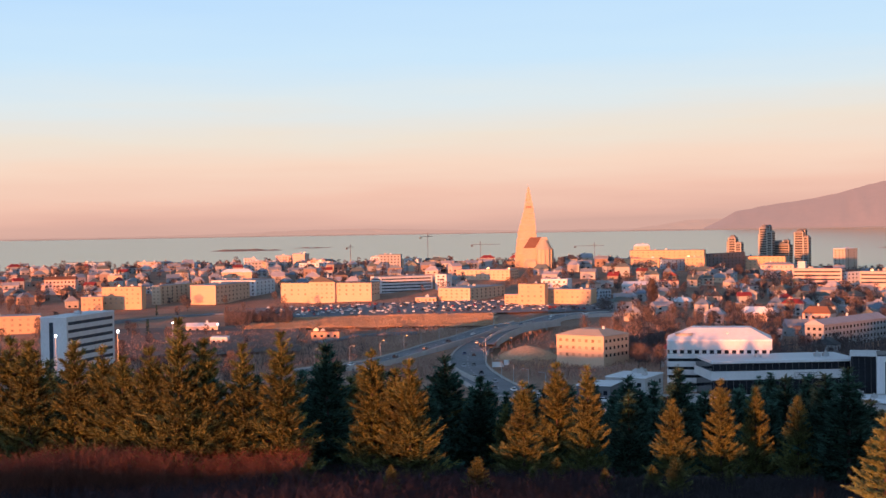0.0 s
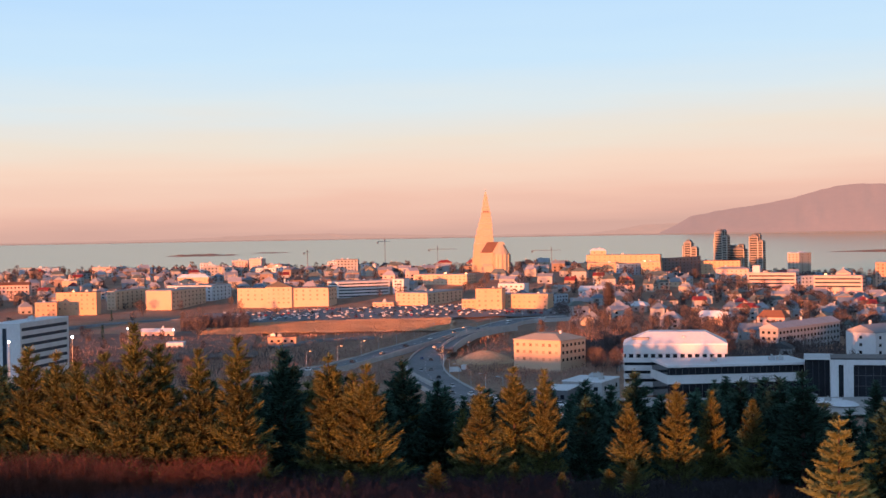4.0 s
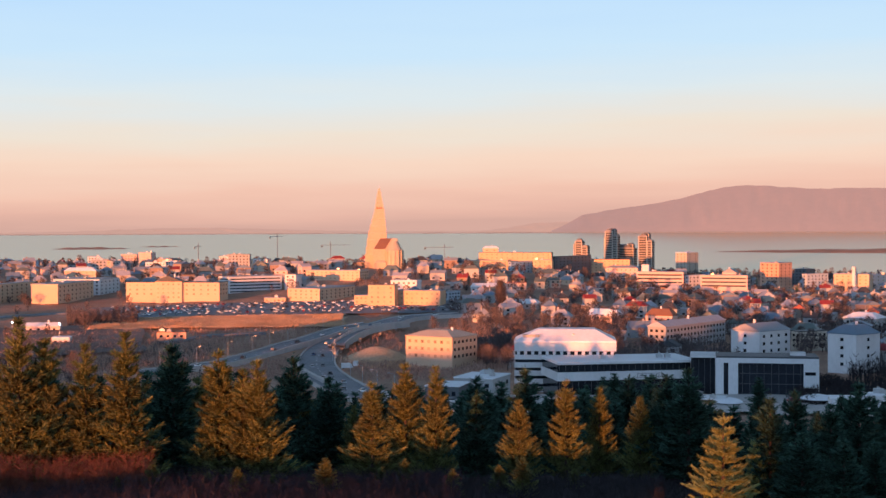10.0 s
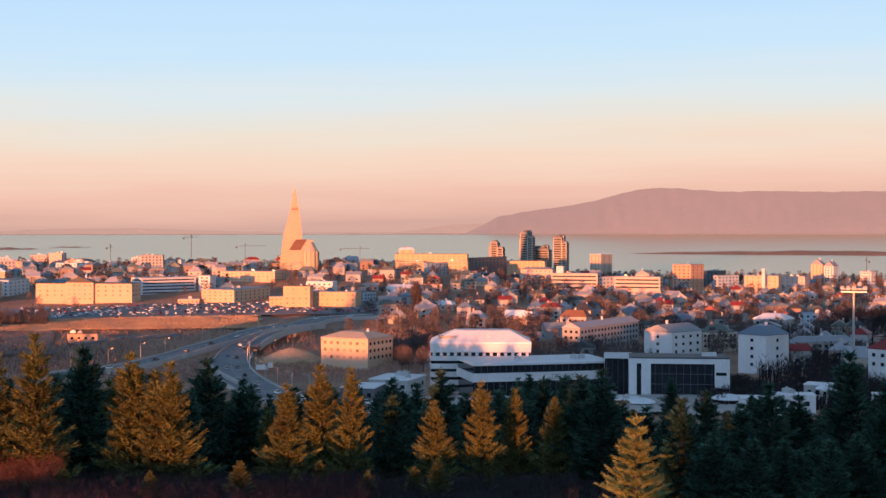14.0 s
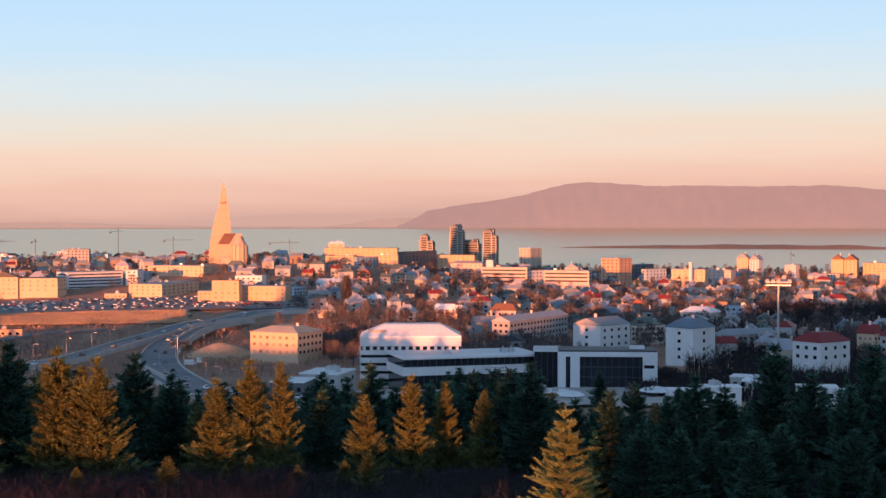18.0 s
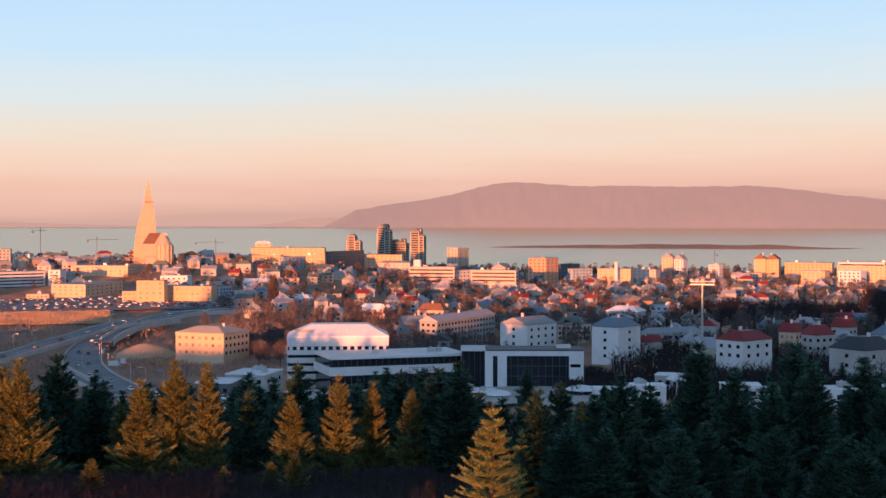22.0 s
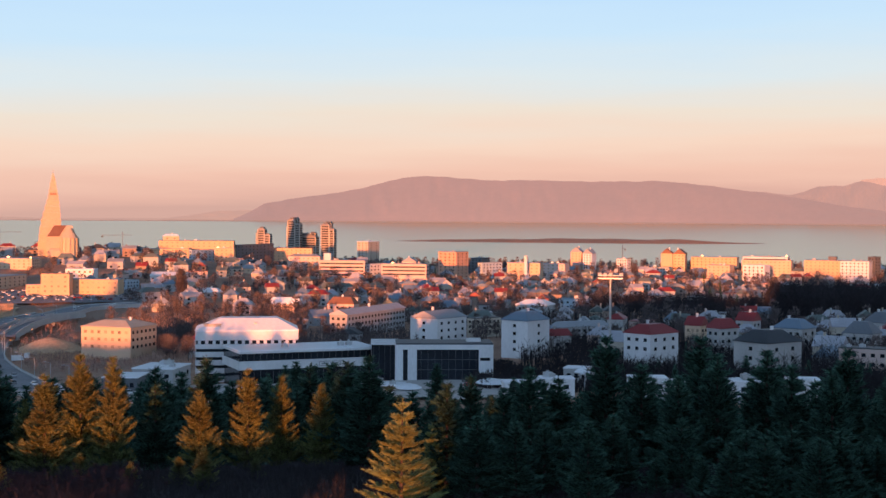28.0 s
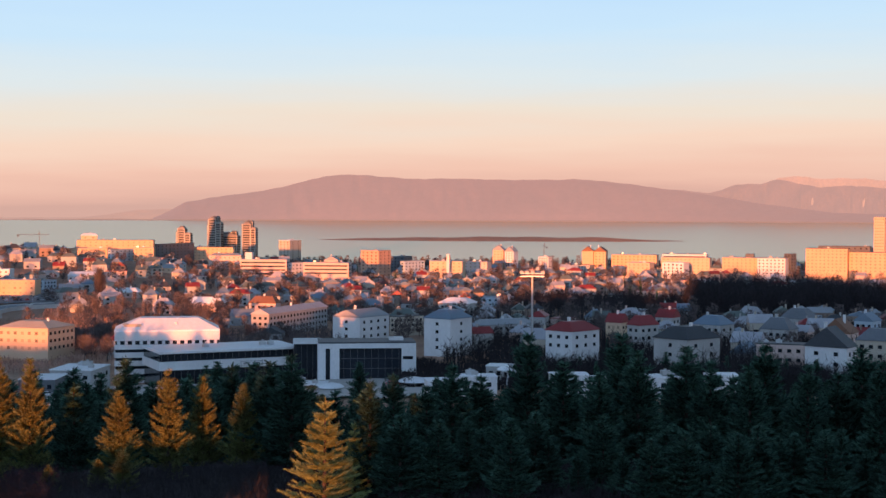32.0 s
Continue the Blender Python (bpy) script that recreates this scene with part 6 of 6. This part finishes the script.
# ---- retaining wall and vans by the valley road ----
def retaining_wall(points):
    path = [Vector((p.x, p.y, height_at(p.x, p.y) + 1.0)) for p in spline(points, 6)]
    tagged(new("retaining_wall", ribbon(path, -0.7, 0.7, 1.5, 2.0).mesh("retaining_wall", PAVING)), "pale concrete retaining wall beside the valley road", "wall", kind="structure")
retaining_wall(((0.1, 640, 0), (0.45, 600, 0), (0.95, 562, 0), (1.35, 536, 0)))

def van(az, d, turn, label):
    x, y = polar(az, d)
    t = thing("delivery_van", label, "van", pose(x, y, height_at(x, y) + 1.25, 0, 0, turn), "vans by the road")
    child("body", Build().box(-2.6, 1.4, -1.0, 1.0, 0.4, 2.6).mesh("body", WHITE), t)
    child("cab", Build().prism([(1.4, -1.0), (2.8, -1.0), (2.8, 1.0), (1.4, 1.0)], 0.4, 2.2, [(1.4, -0.95), (2.0, -0.95), (2.0, 0.95), (1.4, 0.95)]).mesh("cab", PAINTS[1]), t)
    for wx in (-1.7, 1.9):
        child("wheel_pair", WHEELS, t, (wx, 0, 0.32))
van(2.25, 624, 10, "white delivery van beside the valley road")
van(2.62, 640, 80, "white delivery van parked by the mound")

# ---- tall floodlight mast, street lamps, cranes ----
def mast():
    x, y = polar(26.75, 540)
    z = height_at(x, y)
    t = thing("floodlight_mast", "tall pale steel mast with a floodlight platform", "mast", pose(x, y, z, 0, 0, -26))
    top = 57.0 - z
    child("pole", Build().tube((0, 0, -0.5), (0, 0, top * 0.5), 0.62, 0.5, 12).tube((0, 0, top * 0.5), (0, 0, top - 2), 0.5, 0.36, 12).mesh("pole", PALE), t)
    child("ladder", Build().box(-0.2, -0.14, -0.75, -0.69, 1, top - 2).box(0.14, 0.2, -0.75, -0.69, 1, top - 2).mesh("ladder", METAL), t)
    deck = child("platform", Build().box(-4.8, 4.8, -1.0, 1.0, top - 2.0, top - 1.6).mesh("platform", METAL), t)
    child("railing", Build().box(-4.8, 4.8, -1.0, -0.92, top - 0.7, top - 0.6).box(-4.8, 4.8, 0.92, 1.0, top - 0.7, top - 0.6).mesh("railing", METAL), deck)
    for i in range(5):
        child("floodlight", Build().box(-0.7, 0.7, -0.35, 0.35, -0.6, 0.7).box(-0.08, 0.08, -0.08, 0.08, -1.2, -0.6).mesh("floodlight", GREY), deck, (-4.2 + i * 2.1, -0.6 if i % 2 else 0.5, top - 0.3 + (1.6 if i == 3 else 0)))
mast()

def lamp_master():
    t = thing("street_lamp", "lamp", "street lamp", pose(0, -2600, 20))
    child("pole", Build().tube((0, 0, -0.5), (0, 0, 9), 0.12, 0.07).tube((0, 0, 9), (1.8, 0, 9.4), 0.06, 0.05).mesh("pole", METAL), t)
    child("lamp_head", Build().box(1.5, 2.5, -0.16, 0.16, 9.3, 9.5).mesh("lamp_head", METAL), t)
    return t
LAMP = lamp_master()
def lamps():
    for path, off in ((MAIN_ROAD[1], 8), (SLIP[1], -6)):
        for i in range(3, len(path) - 1, 5):
            d = path[i + 1] - path[i]
            s = Vector((d.y, -d.x, 0)).normalized()
            p = path[i] + s * off
            ob = copy_thing(LAMP, pose(p.x, p.y, height_at(p.x, p.y), 0, 0, math.degrees(math.atan2(-s.y * off, -s.x * off))))
            tagged(ob, "grey steel street lamp beside the valley road", "street lamp", "street lamps")
lamps()
discard([LAMP])

LIT = material("lit_lamp_glass", (0.9, 0.9, 0.9), 0.4, emit=(0.85, 0.93, 1.0, 14.0))
def lit_lamp(az, d, z):
    x, y = polar(az, d)
    g = height_at(x, y)
    t = thing("yard_light", "lit white yard light on a thin pole", "lamp", pose(x, y, g), "lit yard lights")
    child("pole", Build().tube((0, 0, -0.5), (0, 0, z - g - 0.3), 0.1, 0.07).mesh("pole", METAL), t)
    b = Build().tube((0, 0, z - g - 0.5), (0, 0, z - g), 0.3, 0.42, 8).tube((0, 0, z - g), (0, 0, z - g + 0.3), 0.42, 0.18, 8)
    child("lamp_head", b.mesh("lamp_head", LIT), t)
lit_lamp(-16.02, 470, 45.6)
lit_lamp(-13.56, 480, 45.7)
lit_lamp(-11.34, 700, 33.4)
lit_lamp(-9.50, 750, 28.5)

def crane(az, d, z_top, arm, back, turn):
    x, y = polar(az, d)
    g = height_at(x, y)
    t = thing("tower_crane", "thin steel tower crane on the skyline", "crane", pose(x, y, g, 0, 0, turn), "tower cranes")
    h = z_top - g
    child("mast", Build().box(-0.3, 0.3, -0.3, 0.3, 0, h).mesh("mast", DARKGREY), t)
    child("jib", Build().box(-back, arm, -0.25, 0.25, h - 1.0, h - 0.5).mesh("jib", DARKGREY), t)
    child("apex", Build().prism([(-0.7, -0.5), (0.7, -0.5), (0.7, 0.5), (-0.7, 0.5)], h, h + 4, [(-0.1, -0.1), (0.1, -0.1), (0.1, 0.1), (-0.1, 0.1)]).mesh("apex", DARKGREY), t)
    child("counterweight", Build().box(-back, -back + 2.5, -0.8, 0.8, h - 3.2, h - 1.6).mesh("counterweight", DARKGREY), t)
crane(6.38, 1750, 53.0, 12, 26, -6)
crane(-0.64, 1800, 67.5, 14, 20, 60)
crane(1.58, 1700, 57.3, 25, 12, 0)
crane(-3.91, 1750, 55.6, 9, 12, 70)
crane(27.24, 1750, 39.2, 5, 12, 80)

# ---- pale canopies between the trees and the offices ----
def canopy(az, d, z, r):
    x, y = polar(az, d)
    g = height_at(x, y)
    t = thing("canopy", "pale fabric canopy on a single post", "canopy", pose(x, y, g), "pale canopies")
    h = z - g
    ring = lambda k, n=12: [(r * k * math.cos(6.28319 * i / n), r * k * math.sin(6.28319 * i / n)) for i in range(n)]
    child("fabric", Build().prism(ring(1.0), h - 1.5, h - 1.25).prism(ring(1.0), h - 1.25, h - 0.5, ring(0.7)).prism(ring(0.7), h - 0.5, h, ring(0.15)).mesh("fabric", R_WHITE), t)
    child("post", Build().tube((0, 0, -0.5), (0, 0, h - 1.5), 0.5, 0.4, 8).mesh("post", WHITE), t)
canopy(21.78, 430, 28.1, 5.2)
canopy(25.74, 440, 30.8, 3.6)
canopy(18.26, 420, 27.6, 4.2)
canopy(25.89, 445, 29.6, 3.0)

# ---- dark conifers standing among the town's houses ----
TOWN = [spruce_master(30, 2.2, 1.0, 0.6, 5, 0.3, DARK_SHADE_NEEDLE, 0.55, 0.3, ()), spruce_master(31, 1.6, 1.0, 0.6, 5, 0.35, DARK_SHADE_NEEDLE, 0.55, 0.3, ())]
def town_conifers():
    rng = random.Random(63)
    for k in range(60):
        az, d = rng.uniform(-19, 42), rng.uniform(860, 1600) if k % 3 else rng.uniform(560, 860)
        if -9 < az < 9 and d < 1060:
            continue
        x, y = polar(az, d)
        if free(x, y, -1):
            plant(rng.choice(TOWN), az, d, rng.uniform(7, 13), rng.uniform(0.8, 1.1), rng.uniform(0, 6), "dark conifer among the houses of the town", "town conifers")
town_conifers()
discard(TOWN)

def poplar():
    x, y = polar(8.75, 985)
    t = thing("poplar", "tall narrow leafless brown poplar", "tree", pose(x, y, height_at(x, y)))
    child("crown", bare_crown(51, 23.0, 4.2, 1500, 0.16, 0.08).mesh("crown", TWIG), t)
    child("trunk", Build().tube((0, 0, -0.5), (0, 0, 20), 0.4, 0.08, 8).mesh("trunk", BARK), t)
poplar()
